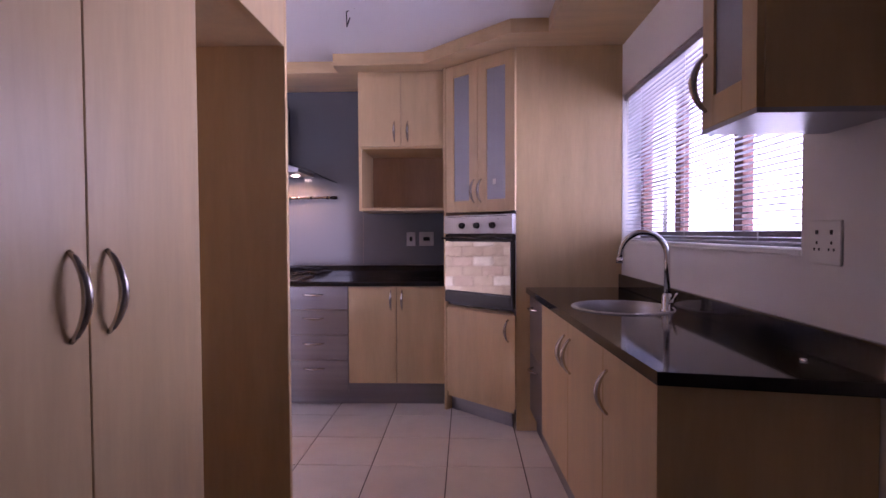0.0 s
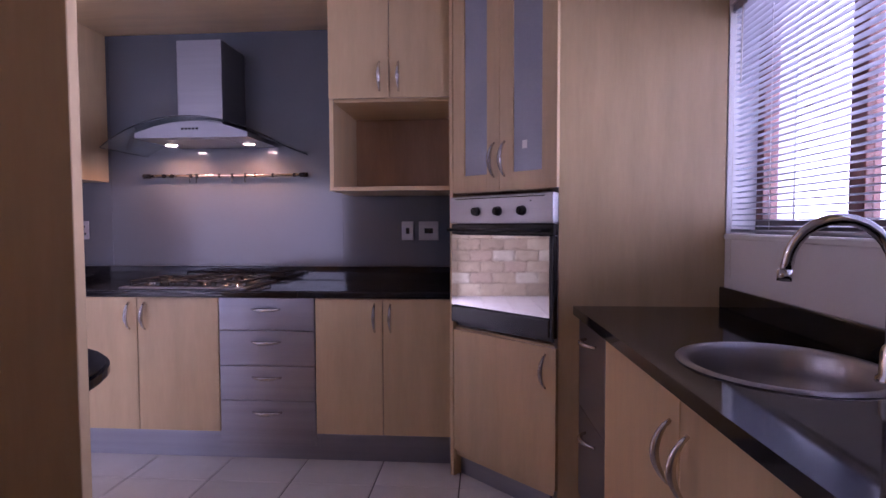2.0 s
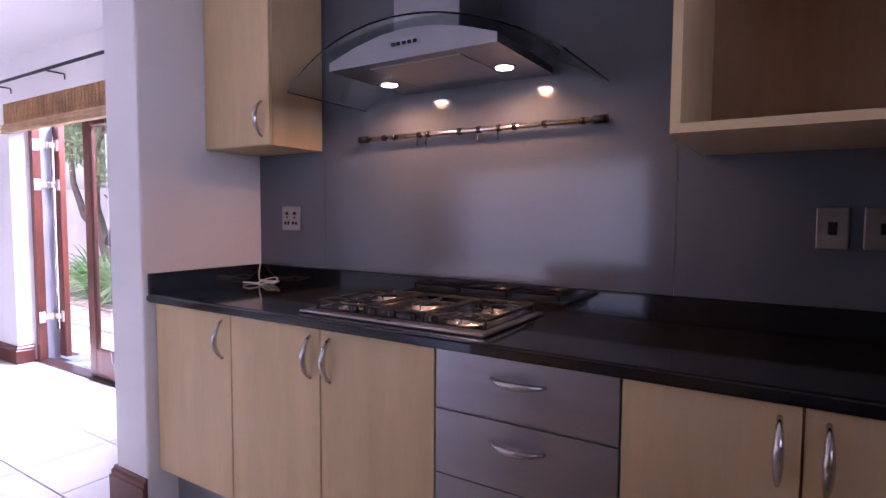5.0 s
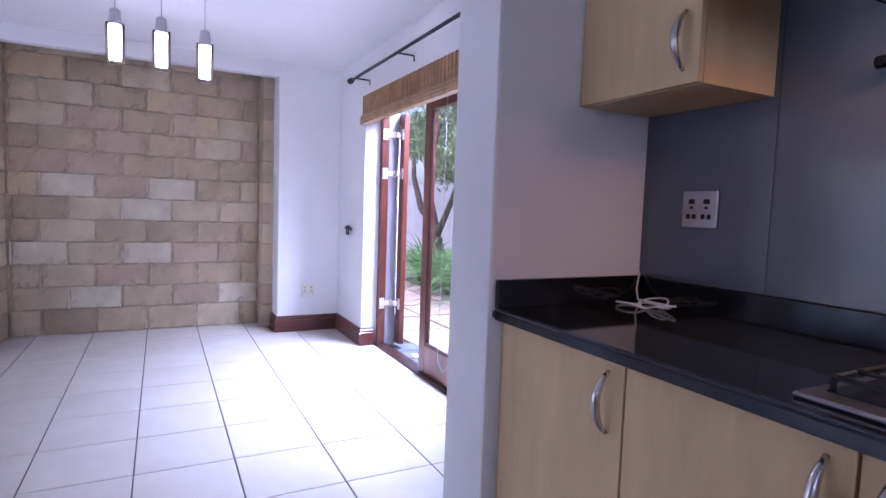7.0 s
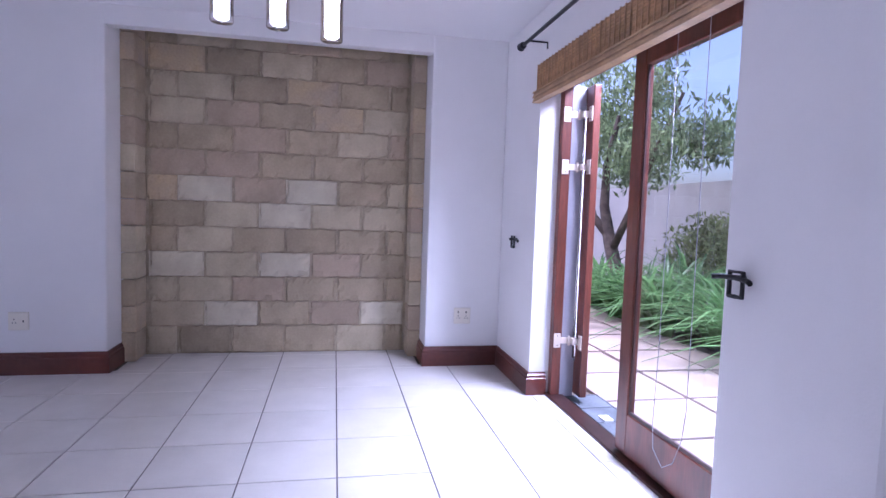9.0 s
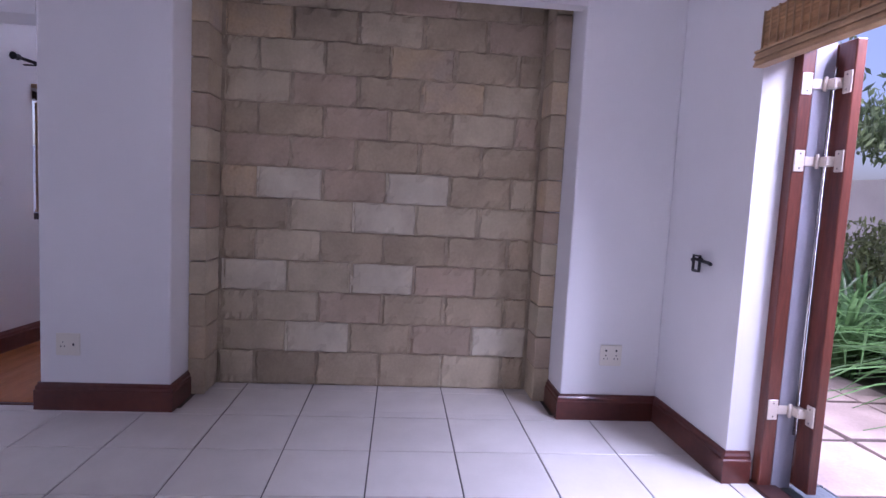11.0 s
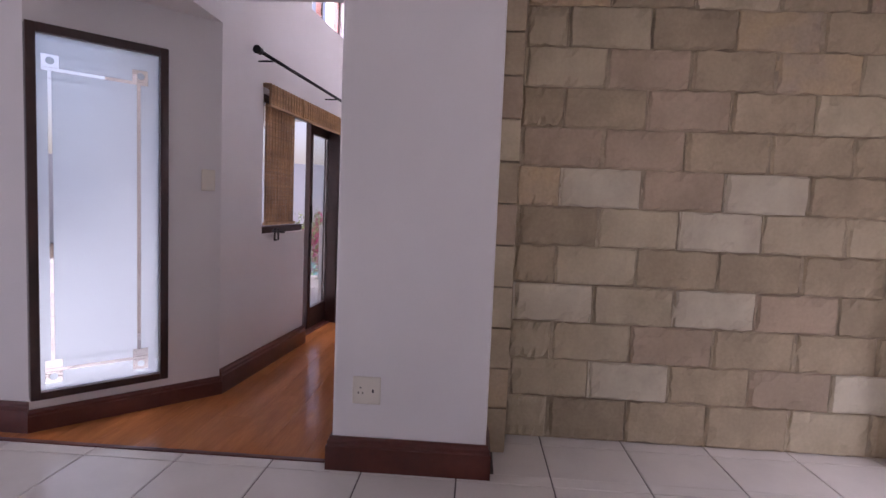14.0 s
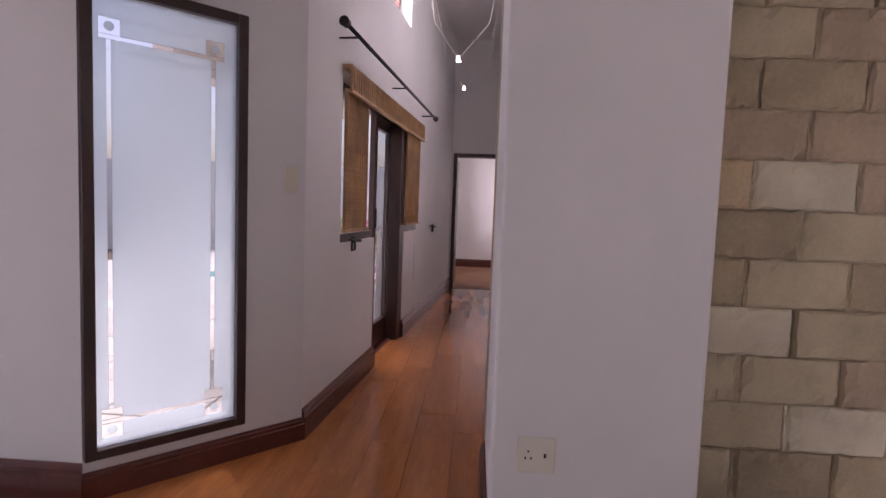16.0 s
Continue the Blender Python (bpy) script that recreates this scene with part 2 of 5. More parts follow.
def box(bm, x0, y0, z0, x1, y1, z1, bev=0.0, m=None):
    xs, ys, zs = sorted((x0, x1)), sorted((y0, y1)), sorted((z0, z1))
    v = [bm.verts.new((x, y, z)) for z in zs for y in ys for x in xs]
    f = [bm.faces.new([v[i] for i in q]) for q in ((0, 2, 3, 1), (4, 5, 7, 6), (0, 1, 5, 4), (2, 6, 7, 3), (0, 4, 6, 2), (1, 3, 7, 5))]
    if bev:
        e = list({e for a in f for e in a.edges})
        r = bmesh.ops.bevel(bm, geom=e, offset=bev, segments=2 if bev > 0.004 else 1, affect="EDGES", profile=0.6)
        v = list({w for a in r["faces"] for w in a.verts} | {w for w in v if w.is_valid})
    if m is not None:
        for w in v:
            w.co = m @ w.co
    return bm


def B(*a, bev=0.0, m=None):
    return box(bmesh.new(), *a, bev=bev, m=m)


def prism(bm, poly, z0, z1):
    lo = [bm.verts.new((x, y, z0)) for x, y in poly]
    hi = [bm.verts.new((x, y, z1)) for x, y in poly]
    k = len(poly)
    bm.faces.new(lo[::-1])
    bm.faces.new(hi)
    for i in range(k):
        bm.faces.new((lo[i], lo[(i + 1) % k], hi[(i + 1) % k], hi[i]))
    bmesh.ops.recalc_face_normals(bm, faces=bm.faces[:])
    return bm


def tube(bm, pts, r, seg=8, radii=None, flat=1.0, cap=True):
    pts = [Vector(p) for p in pts]
    rings = []
    side = None
    for i, p in enumerate(pts):
        d = (pts[min(i + 1, len(pts) - 1)] - pts[max(i - 1, 0)]).normalized()
        if side is None:
            side = d.cross(Vector((0.13, 0.31, 0.94)))
            if side.length < 0.1:
                side = d.cross(Vector((1, 0, 0)))
        side = (side - d * side.dot(d)).normalized()
        up = d.cross(side)
        rr = radii[i] if radii else r
        rings.append([bm.verts.new(p + side * math.cos(2 * math.pi * j / seg) * rr + up * math.sin(2 * math.pi * j / seg) * rr * flat) for j in range(seg)])
    for a, b in zip(rings, rings[1:]):
        for j in range(seg):
            f = bm.faces.new((a[j], a[(j + 1) % seg], b[(j + 1) % seg], b[j]))
            f.smooth = True
    if cap:
        bm.faces.new(rings[0][::-1])
        bm.faces.new(rings[-1])
    return bm


def lathe(bm, prof, at=(0, 0, 0), seg=20, sx=1.0, sy=1.0):
    ax = Vector(at)
    rings = [[bm.verts.new(ax + Vector((r * sx * math.cos(2 * math.pi * j / seg), r * sy * math.sin(2 * math.pi * j / seg), z))) for j in range(seg)] for r, z in prof]
    for a, b in zip(rings, rings[1:]):
        for j in range(seg):
            f = bm.faces.new((a[j], a[(j + 1) % seg], b[(j + 1) % seg], b[j]))
            f.smooth = True
    return bm


def part(name, bm, material, parent=None, label=""):
    if isinstance(bm, bmesh.types.BMesh):
        me = bpy.data.meshes.new(name)
        bm.to_mesh(me)
        bm.free()
        me.materials.append(material)
    else:
        me = bm
    ob = new(name, me)
    if parent is not None:
        ob.parent = parent
        ob.matrix_parent_inverse = BASE.get(parent.name, Matrix()).inverted()
    if label:
        ob["label"] = label
    return ob


def thing(name, at, label, category, group=""):
    ob = new(name)
    ob.empty_display_size = 0.1
    ob.matrix_basis = Matrix.Translation(at)
    BASE[ob.name] = Matrix.Translation(at)
    return tagged(ob, label, category, group)


def solid(name, bm, material, label, category, group=""):
    return tagged(part(name, bm, material), label, category, group)


def struct(name, bm, material, label="", parent=None):
    ob = part(name, bm, material, parent, label)
    if parent is None:
        tagged(ob, label, name.split("_")[0], "", "structure")
    return ob


def arc_handle(p, out, along, length=0.15, depth=0.036, r=0.0075):
    """A bow handle centred at p, standing off along out."""
    p, out, along = Vector(p), Vector(out).normalized(), Vector(along).normalized()
    pts, radii = [], []
    for i in range(13):
        s = i / 12
        pts.append(p + along * (s - 0.5) * length + out * depth * math.sin(math.pi * s) ** 0.75)
        radii.append(r * (0.65 + 0.75 * math.sin(math.pi * s)))
    return tube(bmesh.new(), pts, r, 8, radii)


# ---- setting: walls, floors, ceilings ----
KC, DC, PC = 2.46, 2.40, 3.40
struct("ground", prism(bmesh.new(), [(-250, -250), (250, -250), (250, 250), (-250, 250)], -0.40, -0.16), SOIL, "brown garden soil around the house")

bm = bmesh.new()
box(bm, -3.57, 4.985, -0.1, 0.60, 5.25, 2.7)
struct("wall_north_kitchen", bm, PLASTER, "white plastered wall behind the hob counter")
struct("wall_pillar", B(-3.57, 4.39, -0.1, -3.332, 4.985, 2.7, bev=0.012), PLASTER, "white plastered wall end between kitchen and dining room")
bm = bmesh.new()
box(bm, -4.655, 5.06, -0.1, -3.57, 5.31, 2.7)
box(bm, -7.90, 5.06, -0.1, -6.385, 5.31, 2.7)
box(bm, -6.385, 5.06, 2.00, -4.655, 5.31, 2.7)
struct("wall_north_dining", bm, PLASTER, "white plastered wall with the garden door opening")
struct("wall_recess_pier_north", B(-7.64, 4.50, -0.1, -7.08, 5.06, 2.7, bev=0.012), PLASTER, "white plastered pier beside the stone recess")
struct("wall_recess_pier_south", B(-7.64, 1.70, -0.1, -7.08, 2.36, 2.7, bev=0.012), PLASTER, "white plastered pier between stone recess and passage")
struct("wall_recess_header", B(-7.17, 2.36, 2.275, -7.08, 4.50, 2.7), PLASTER, "white plastered header above the stone recess")
struct("ceiling_recess", B(-7.64, 2.36, 2.61, -7.17, 4.50, 2.7), CEILING, "white painted soffit over the stone recess")
struct("wall_recess_back", B(-7.90, 1.70, -0.1, -7.64, 5.06, 3.5), MORTAR, "mortar backing wall of the stone recess")
struct("wall_passage_lintel", B(-7.30, -0.12, 2.02, -7.08, 1.70, 3.5), PLASTER, "white plastered lintel over the passage opening")
struct("wall_west", prism(bmesh.new(), [(-7.227, -2.0), (-7.227, 0.217), (-7.337, 0.101), (-7.44, -0.2), (-7.50, -2.0)], -0.1, 3.5), PLASTER, "white plastered wall")
# Unseen south wall; its wide gap is added to brighten the dining room.
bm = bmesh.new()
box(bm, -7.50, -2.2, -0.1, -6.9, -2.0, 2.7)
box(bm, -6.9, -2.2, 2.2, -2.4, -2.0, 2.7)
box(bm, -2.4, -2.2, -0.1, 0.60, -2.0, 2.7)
struct("wall_south", bm, PLASTER, "white plastered wall, unseen, with a wide opening added for light")
bm = bmesh.new()
box(bm, 0.33, -2.0, -0.1, 0.58, 2.17, 2.7)
box(bm, 0.33, 3.98, -0.1, 0.58, 4.985, 2.7)
box(bm, 0.33, 2.17, -0.1, 0.58, 3.98, 1.19)
box(bm, 0.33, 2.17, 2.07, 0.58, 3.98, 2.7)
struct("wall_east", bm, PLASTER, "white plastered wall with the kitchen window opening")

# Assumed glazing for that added gap, never in view.
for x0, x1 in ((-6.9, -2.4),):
    g = struct("window_5", B(x0, -2.13, 0.0, x1, -2.07, 0.05), DARKWOOD, "added unseen glazing in a dark frame that lets light into the dining room")
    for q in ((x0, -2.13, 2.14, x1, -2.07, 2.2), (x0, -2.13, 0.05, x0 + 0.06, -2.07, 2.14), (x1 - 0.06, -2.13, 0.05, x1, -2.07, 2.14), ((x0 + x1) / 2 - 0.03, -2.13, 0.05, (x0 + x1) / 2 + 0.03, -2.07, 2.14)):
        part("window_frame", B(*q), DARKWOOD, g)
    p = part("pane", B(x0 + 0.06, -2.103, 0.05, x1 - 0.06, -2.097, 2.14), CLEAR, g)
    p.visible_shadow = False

# wall with the frosted panel, in its own frame: u along, v outwards
A, BB = Vector((-7.227, 0.218, 0)), Vector((-7.877, 0.828, 0))
UD = (BB - A).normalized()
CH = Matrix(((UD.x, -UD.y, 0, A.x), (UD.y, UD.x, 0, A.y), (0, 0, 1, 0), (0, 0, 0, 1)))
CL = (BB - A).length
bm = bmesh.new()
box(bm, 0.61, 0, -0.1, CL, 0.16, 2.10, m=CH)
box(bm, 0.0, 0, -0.1, 0.61, 0.16, 0.145, m=CH)
box(bm, 0.0, 0, 1.895, 0.61, 0.16, 2.10, m=CH)
struct("wall_angled", bm, PLASTER, "angled white plastered wall around the frosted panel")
struct("wall_overhang", prism(bmesh.new(), [(-7.877, 0.83), (-7.30, 0.83), (-7.30, -0.12), (-7.75, -0.12), (-8.10, 0.60)], 2.101, 3.5), PLASTER, "white plastered overhang above the angled wall")

# passage wall, in its own frame: u along, v outwards (away from the passage)
PD = Vector((-1.24, 0.105, 0)).normalized()
PW = Matrix(((PD.x, -PD.y, 0, -7.877), (PD.y, PD.x, 0, 0.828), (0, 0, 1, 0), (0, 0, 0, 1)))
WT = 0.24
bm = bmesh.new()
box(bm, 0, 0, -0.1, 0.50, WT, 3.5, m=PW)
box(bm, 0.50, 0, -0.1, 1.22, WT, 0.905, m=PW)
box(bm, 2.17, 0, -0.1, 2.72, WT, 0.905, m=PW)
box(bm, 2.72, 0, -0.1, 5.2, WT, 3.5, m=PW)
box(bm, 0.50, 0, 1.86, 2.72, WT, 2.62, m=PW)
box(bm, 0.50, 0, 2.62, 1.28, WT, 3.5, m=PW)
box(bm, 2.22, 0, 2.62, 2.72, WT, 3.5, m=PW)
box(bm, 1.28, 0, 3.25, 2.22, WT, 3.5, m=PW)
struct("wall_passage_south", bm, PLASTER, "tall white plastered passage wall with door and high window openings")
struct("wall_passage_north", B(-13.0, 2.30, -0.1, -7.90, 2.45, 3.5), PLASTER, "tall white plastered passage wall")
bm = bmesh.new()
box(bm, -13.16, 0.9, -0.1, -13.0, 1.31, 3.5)
box(bm, -13.16, 1.31, 1.85, -13.0, 2.16, 3.5)
box(bm, -13.16, 2.16, -0.1, -13.0, 2.45, 3.5)
struct("wall_passage_end", bm, PLASTER, "white plastered end wall with a doorway")
bm = bmesh.new()
box(bm, -16.2, 0.6, -0.1, -16.0, 3.6, 2.6)
box(bm, -16.0, 3.4, -0.1, -13.16, 3.6, 2.6)
box(bm, -16.0, 0.95, -0.1, -15.0, 1.15, 2.6)
box(bm, -13.9, 0.95, -0.1, -13.16, 1.15, 2.6)
box(bm, -15.0, 0.95, -0.1, -13.9, 1.15, 0.9)
box(bm, -15.0, 0.95, 1.9, -13.9, 1.15, 2.6)
box(bm, -13.30, 2.45, -0.1, -13.16, 3.4, 2.6)
struct("wall_bedroom", bm, PLASTER, "white plastered bedroom walls")

struct("ceiling_kitchen", B(-3.44, -2.0, KC, 0.33, 4.985, KC + 0.15), CEILING, "white painted kitchen ceiling")
bm = bmesh.new()
box(bm, -7.08, -2.0, DC, -3.44, 5.06, DC + 0.28)
box(bm, -7.24, -2.0, DC, -7.08, -0.12, DC + 0.28)
struct("ceiling_dining", bm, CEILING, "white painted dining room ceiling")
struct("ceiling_passage", B(-13.0, 0.5, PC, -7.2, 2.4, PC + 0.12), CEILING, "white painted high passage ceiling")
struct("ceiling_bedroom", B(-16.0, 0.95, 2.42, -13.17, 3.4, 2.55), CEILING, "white painted bedroom ceiling")
struct("floor_kitchen", B(-3.40, -2.0, -0.15, 0.33, 4.985, -0.006), GROUT, "cream ceramic floor tiles with dark joints")
struct("floor_dining", B(-7.64, -2.0, -0.15, -3.40, 5.06, -0.006), GROUT, "cream ceramic floor tiles with dark joints")
struct("floor_passage", prism(bmesh.new(), [(-7.65, 0.66), (-7.65, 2.4), (-13.05, 2.4), (-13.05, 1.15), (-7.95, 0.72)], -0.15, -0.006), DARKWOOD, "glossy cherry laminate strip floor")
struct("floor_bedroom", B(-16.0, 0.95, -0.15, -13.06, 3.4, 0.0), CARPET, "brown bedroom carpet")

# skirting boards: moulded profile swept along a straight run


def skirting(bm, a, b, n, h=0.145, t=0.022, ea=0.0, eb=0.0):
    a, b, n = Vector((*a, 0)), Vector((*b, 0)), Vector((*n, 0)).normalized()
    prof = ((0.001, 0), (t, 0), (t, h * 0.72), (t * 0.72, h * 0.76), (t * 0.75, h * 0.86), (t * 0.4, h * 0.93), (t * 0.35, h), (0.001, h))
    d = (b - a).normalized()
    ra = [bm.verts.new(a + n * p - d * ea * p / t + Vector((0, 0, z))) for p, z in prof]
    rb = [bm.verts.new(b + n * p + d * eb * p / t + Vector((0, 0, z))) for p, z in prof]
    k = len(prof)
    for i in range(k):
        bm.faces.new((ra[i], ra[(i + 1) % k], rb[(i + 1) % k], rb[i]))
    bm.faces.new(ra)
    bm.faces.new(rb[::-1])
    bmesh.ops.recalc_face_normals(bm, faces=bm.faces[:])
    return bm


T = 0.022
RUNS = [
    ((-7.08, 4.50), (-7.08, 5.06), (1, 0), T, -T), ((-7.40, 4.50), (-7.08, 4.50), (0, -1), 0, T),
    ((-7.08, 5.06), (-6.385, 5.06), (0, -1), -T, T), ((-6.385, 5.06), (-6.385, 5.17), (1, 0), T, 0),
    ((-7.08, 1.70), (-7.08, 2.36), (1, 0), T, T), ((-7.08, 2.36), (-7.33, 2.36), (0, 1), T, 0),
    ((-7.64, 1.70), (-7.08, 1.70), (0, -1), 0, T),
    ((-4.655, 5.06), (-3.57, 5.06), (0, -1), T, -T), ((-4.655, 5.17), (-4.655, 5.06), (-1, 0), 0, T),
    ((-3.57, 5.06), (-3.57, 4.39), (-1, 0), -T, T), ((-3.57, 4.39), (-3.332, 4.39), (0, -1), T, 0),
    ((-7.227, -2.0), (-7.227, 0.218), (1, 0), 0, 0.009),
    ((-7.227, 0.218), (-7.877, 0.828), (UD.y, -UD.x), 0.009, 0.008),
]
LOW = {(-7.227, 0.218): 0.105}
for a, b, n, ea, eb in RUNS:
    struct("baseboard", skirting(bmesh.new(), a, b, n, LOW.get(a, 0.145), ea=ea, eb=eb), MAHOG, "moulded mahogany skirting board")
for u0, u1 in ((0, 1.22), (2.17, 5.1)):
    a, b = PW @ Vector((u0, 0, 0)), PW @ Vector((u1, 0, 0))
    struct("baseboard", skirting(bmesh.new(), (a.x, a.y), (b.x, b.y), (PD.y, -PD.x), eb=T if u0 == 0 else 0, ea=T if u0 else 0.008), MAHOG, "moulded mahogany skirting board")
for u, s in ((1.22, 1), (2.17, -1)):
    a, b = PW @ Vector((u, 0, 0)), PW @ Vector((u, 0.13, 0))
    struct("baseboard", skirting(bmesh.new(), (a.x, a.y), (b.x, b.y), (PD.x * s, PD.y * s), ea=T), MAHOG, "moulded mahogany skirting board")
struct("baseboard", skirting(bmesh.new(), (-13.0, 1.2), (-13.0, 1.28), (1, 0)), MAHOG, "moulded mahogany skirting board")
struct("baseboard", skirting(bmesh.new(), (-16.0, 1.15), (-16.0, 3.4), (1, 0)), MAHOG, "moulded mahogany skirting board")
struct("baseboard", skirting(bmesh.new(), (-16.0, 1.15), (-13.3, 1.15), (0, 1)), MAHOG, "moulded mahogany skirting board")

# timber bulkhead over the kitchen cabinets
SOF = [(-3.332, 4.46), (-1.53, 4.46), (-1.53, 4.30), (-0.91, 4.29), (-0.37, 3.74), (-0.155, 3.74), (-0.155, 1.4), (0.33, 1.4), (0.33, 4.985), (-3.332, 4.985)]
struct("trim_bulkhead", prism(bmesh.new(), SOF, 2.38, KC), MAPLE_X, "maple veneered bulkhead under the ceiling")

# ---- kitchen: north run ----
FY, CTOP, CBOT = 4.44, 0.90, 0.866


def front(bm, x0, x1, z0, z1, y=FY):
    return box(bm, x0 + 0.0025, y, z0 + 0.002, x1 - 0.0025, y + 0.018, z1 - 0.0015, bev=0.0015)


def base_unit(x0, x1, doors, label, group="base cabinets of the hob run"):
    """doors: list of (x0, x1, handle x)."""
    c = thing("base_cabinet", ((x0 + x1) / 2, 4.7, 0), label, "cabinet", group)
    bm = bmesh.new()
    box(bm, x0, FY + 0.019, 0.17, x1, 4.98, CBOT)
    # Darker than the maple: the shadow in the door gaps is put in as colour.
    part("body", bm, NICHE, c, "carcass behind the doors, browned to give the gaps their shadow")
    for a, b, hx in doors:
        d = part("door", front(bmesh.new(), a, b, 0.166, 0.862), MAPLE, c)
        part("handle", arc_handle((hx, FY - 0.001, 0.765), (0, -1, 0), (0, 0, 1), 0.14), NICKEL, d, "arched satin nickel handle")
    return c


base_unit(-3.330, -2.853, [(-3.330, -2.853, -2.90)], "maple veneered single door base cabinet beside the wall end")
base_unit(-2.853, -1.974, [(-2.853, -2.41, -2.452), (-2.41, -1.974, -2.368)], "maple veneered double door base cabinet under the hob")
c = thing("drawer_unit", (-1.72, 4.7, 0), "brushed steel fronted unit of four drawers", "drawers")
part("body", B(-1.974, FY + 0.019, 0.17, -1.471, 4.98, CBOT), MAPLE, c)
for z0, z1 in ((0.694, 0.862), (0.512, 0.694), (0.332, 0.512), (0.10, 0.332)):
    d = part("drawer_front", front(bmesh.new(), -1.974, -1.471, z0, z1, FY + 0.001), STEEL_X, c)
    part("handle", arc_handle((-1.725, FY, z1 - 0.058), (0, -1, 0), (1, 0, 0), 0.15), NICKEL, d, "arched satin nickel handle")
base_unit(-1.471, -0.78, [(-1.471, -1.125, -1.165), (-1.125, -0.782, -1.085)], "maple veneered double door base cabinet beside the oven tower")
struct("trim_plinth_north", B(-3.33, 4.52, 0, -0.79, 4.535, 0.165), STEEL_X, "brushed steel plinth")

bm = bmesh.new()
prism(bm, [(-3.33, 4.405), (-0.785, 4.405), (-0.785, 4.983), (-3.33, 4.983)], CBOT, CTOP)
bmesh.ops.bevel(bm, geom=[e for e in bm.edges if all(abs(v.co.y - 4.405) < 1e-4 for v in e.verts) and abs(e.verts[0].co.z - e.verts[1].co.z) < 1e-4], offset=0.008, segments=3, affect="EDGES")
w = thing("worktop", (-2.0, 4.7, 0.866), "polished black granite worktop with an upstand", "worktop")
part("slab", bm, GRANITE, w)
part("upstand", B(-3.31, 4.962, CTOP, -0.785, 4.983, 0.982, bev=0.003), GRANITE, w)
part("upstand", B(-3.33, 4.41, CTOP, -3.31, 4.983, 0.982, bev=0.003), GRANITE, w)

for x0, x1 in ((-3.332, -2.903), (-2.903, -1.457), (-1.457, -0.785)):
    struct("wall_splashback", B(x0 + 0.001, 4.973, 0.983, x1 - 0.001, 4.984, 2.378), SPLASH, "blue-grey back-painted glass splashback panel")

# wall cabinet beside the hood
c = thing("wall_cabinet", (-3.11, 4.83, 1.496), "maple veneered wall cabinet beside the extractor hood", "cabinet")
part("body", B(-3.330, 4.702, 1.496, -2.918, 4.972, 2.36), MAPLE, c)
d = part("door", B(-3.328, 4.683, 1.497, -2.919, 4.701, 2.355, bev=0.0015), MAPLE, c)
part("handle", arc_handle((-2.962, 4.682, 1.60), (0, -1, 0), (0, 0, 1), 0.14), NICKEL, d, "arched satin nickel handle")
part("filler", B(-3.330, 4.70, 2.36, -2.918, 4.972, 2.38), MAPLE, c)

# cabinet with open niche
c = thing("niche_cabinet", (-1.08, 4.7, 1.40), "maple veneered wall cabinet with an empty open niche", "cabinet")
part("side_panel", B(-1.388, 4.456, 1.40, -1.368, 4.972, 2.379), MAPLE, c)
part("side_panel", B(-0.792, 4.456, 1.40, -0.775, 4.972, 2.379), MAPLE, c)
part("bottom_panel", B(-1.368, 4.456, 1.40, -0.792, 4.972, 1.42), MAPLE_X, c)
part("shelf", B(-1.368, 4.475, 1.84, -0.792, 4.972, 1.858), MAPLE_X, c)
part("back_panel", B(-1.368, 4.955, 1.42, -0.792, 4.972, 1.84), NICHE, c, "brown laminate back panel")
part("carcass", B(-1.368, 4.475, 1.858, -0.792, 4.972, 2.36), MAPLE, c)
for a, b, hx in ((-1.387, -1.083, -1.13), (-1.083, -0.776, -1.036)):
    d = part("door", B(a + 0.0015, 4.438, 1.852, b - 0.0015, 4.4555, 2.355, bev=0.0015), MAPLE, c)
    part("handle", arc_handle((hx, 4.437, 1.955), (0, -1, 0), (0, 0, 1), 0.14), NICKEL, d, "arched satin nickel handle")
part("filler", B(-1.367, 4.462, 2.36, -0.793, 4.972, 2.379), MAPLE_X, c)

# oven tower set across the corner: local u along the front, v into the corner
OA = Vector((-0.775, 4.39, 0))
OD = Vector((-0.322 + 0.775, 3.965 - 4.39, 0)).normalized()
OT = Matrix(((OD.x, -OD.y, 0, OA.x), (OD.y, OD.x, 0, OA.y), (0, 0, 1, 0), (0, 0, 0, 1)))
OW = 0.62
c = thing("oven_tower", (-0.45, 4.3, 0), "maple veneered corner tower housing a built-in oven", "cabinet")
part("end_panel", B(-0.318, 3.985, 0, 0.328, 4.003, 2.38), MAPLE, c)
bm = bmesh.new()
prism(bm, [tuple((OT @ Vector(q))[:2]) for q in ((0.0, 0.02, 0), (OW - 0.03, 0.02, 0), (0.25, 0.30, 0), (0.0, 0.30, 0))], 0.10, 0.735)
part("lower_carcass", bm, MAPLE, c)
part("upper_carcass", prism(bmesh.new(), [tuple((OT @ Vector(q))[:2]) for q in ((0.0, 0.02, 0), (OW - 0.03, 0.02, 0), (0.25, 0.30, 0), (0.0, 0.30, 0))], 1.375, 2.38), MAPLE, c)
part("side_strip", B(-0.012, 0.0, 0.0, 0.008, 0.30, 2.38, m=OT), MAPLE, c)
d = part("door", B(0.012, 0.0, 0.135, OW - 0.008, 0.018, 0.725, bev=0.0015, m=OT), MAPLE, c)
part("handle", arc_handle(OT @ Vector((OW - 0.06, -0.001, 0.625)), OT.to_3x3() @ Vector((0, -1, 0)), (0, 0, 1), 0.14), NICKEL, d, "arched satin nickel handle")
part("plinth", B(0.012, 0.05, 0.0, OW - 0.07, 0.065, 0.13, m=OT), STEEL_X, c)
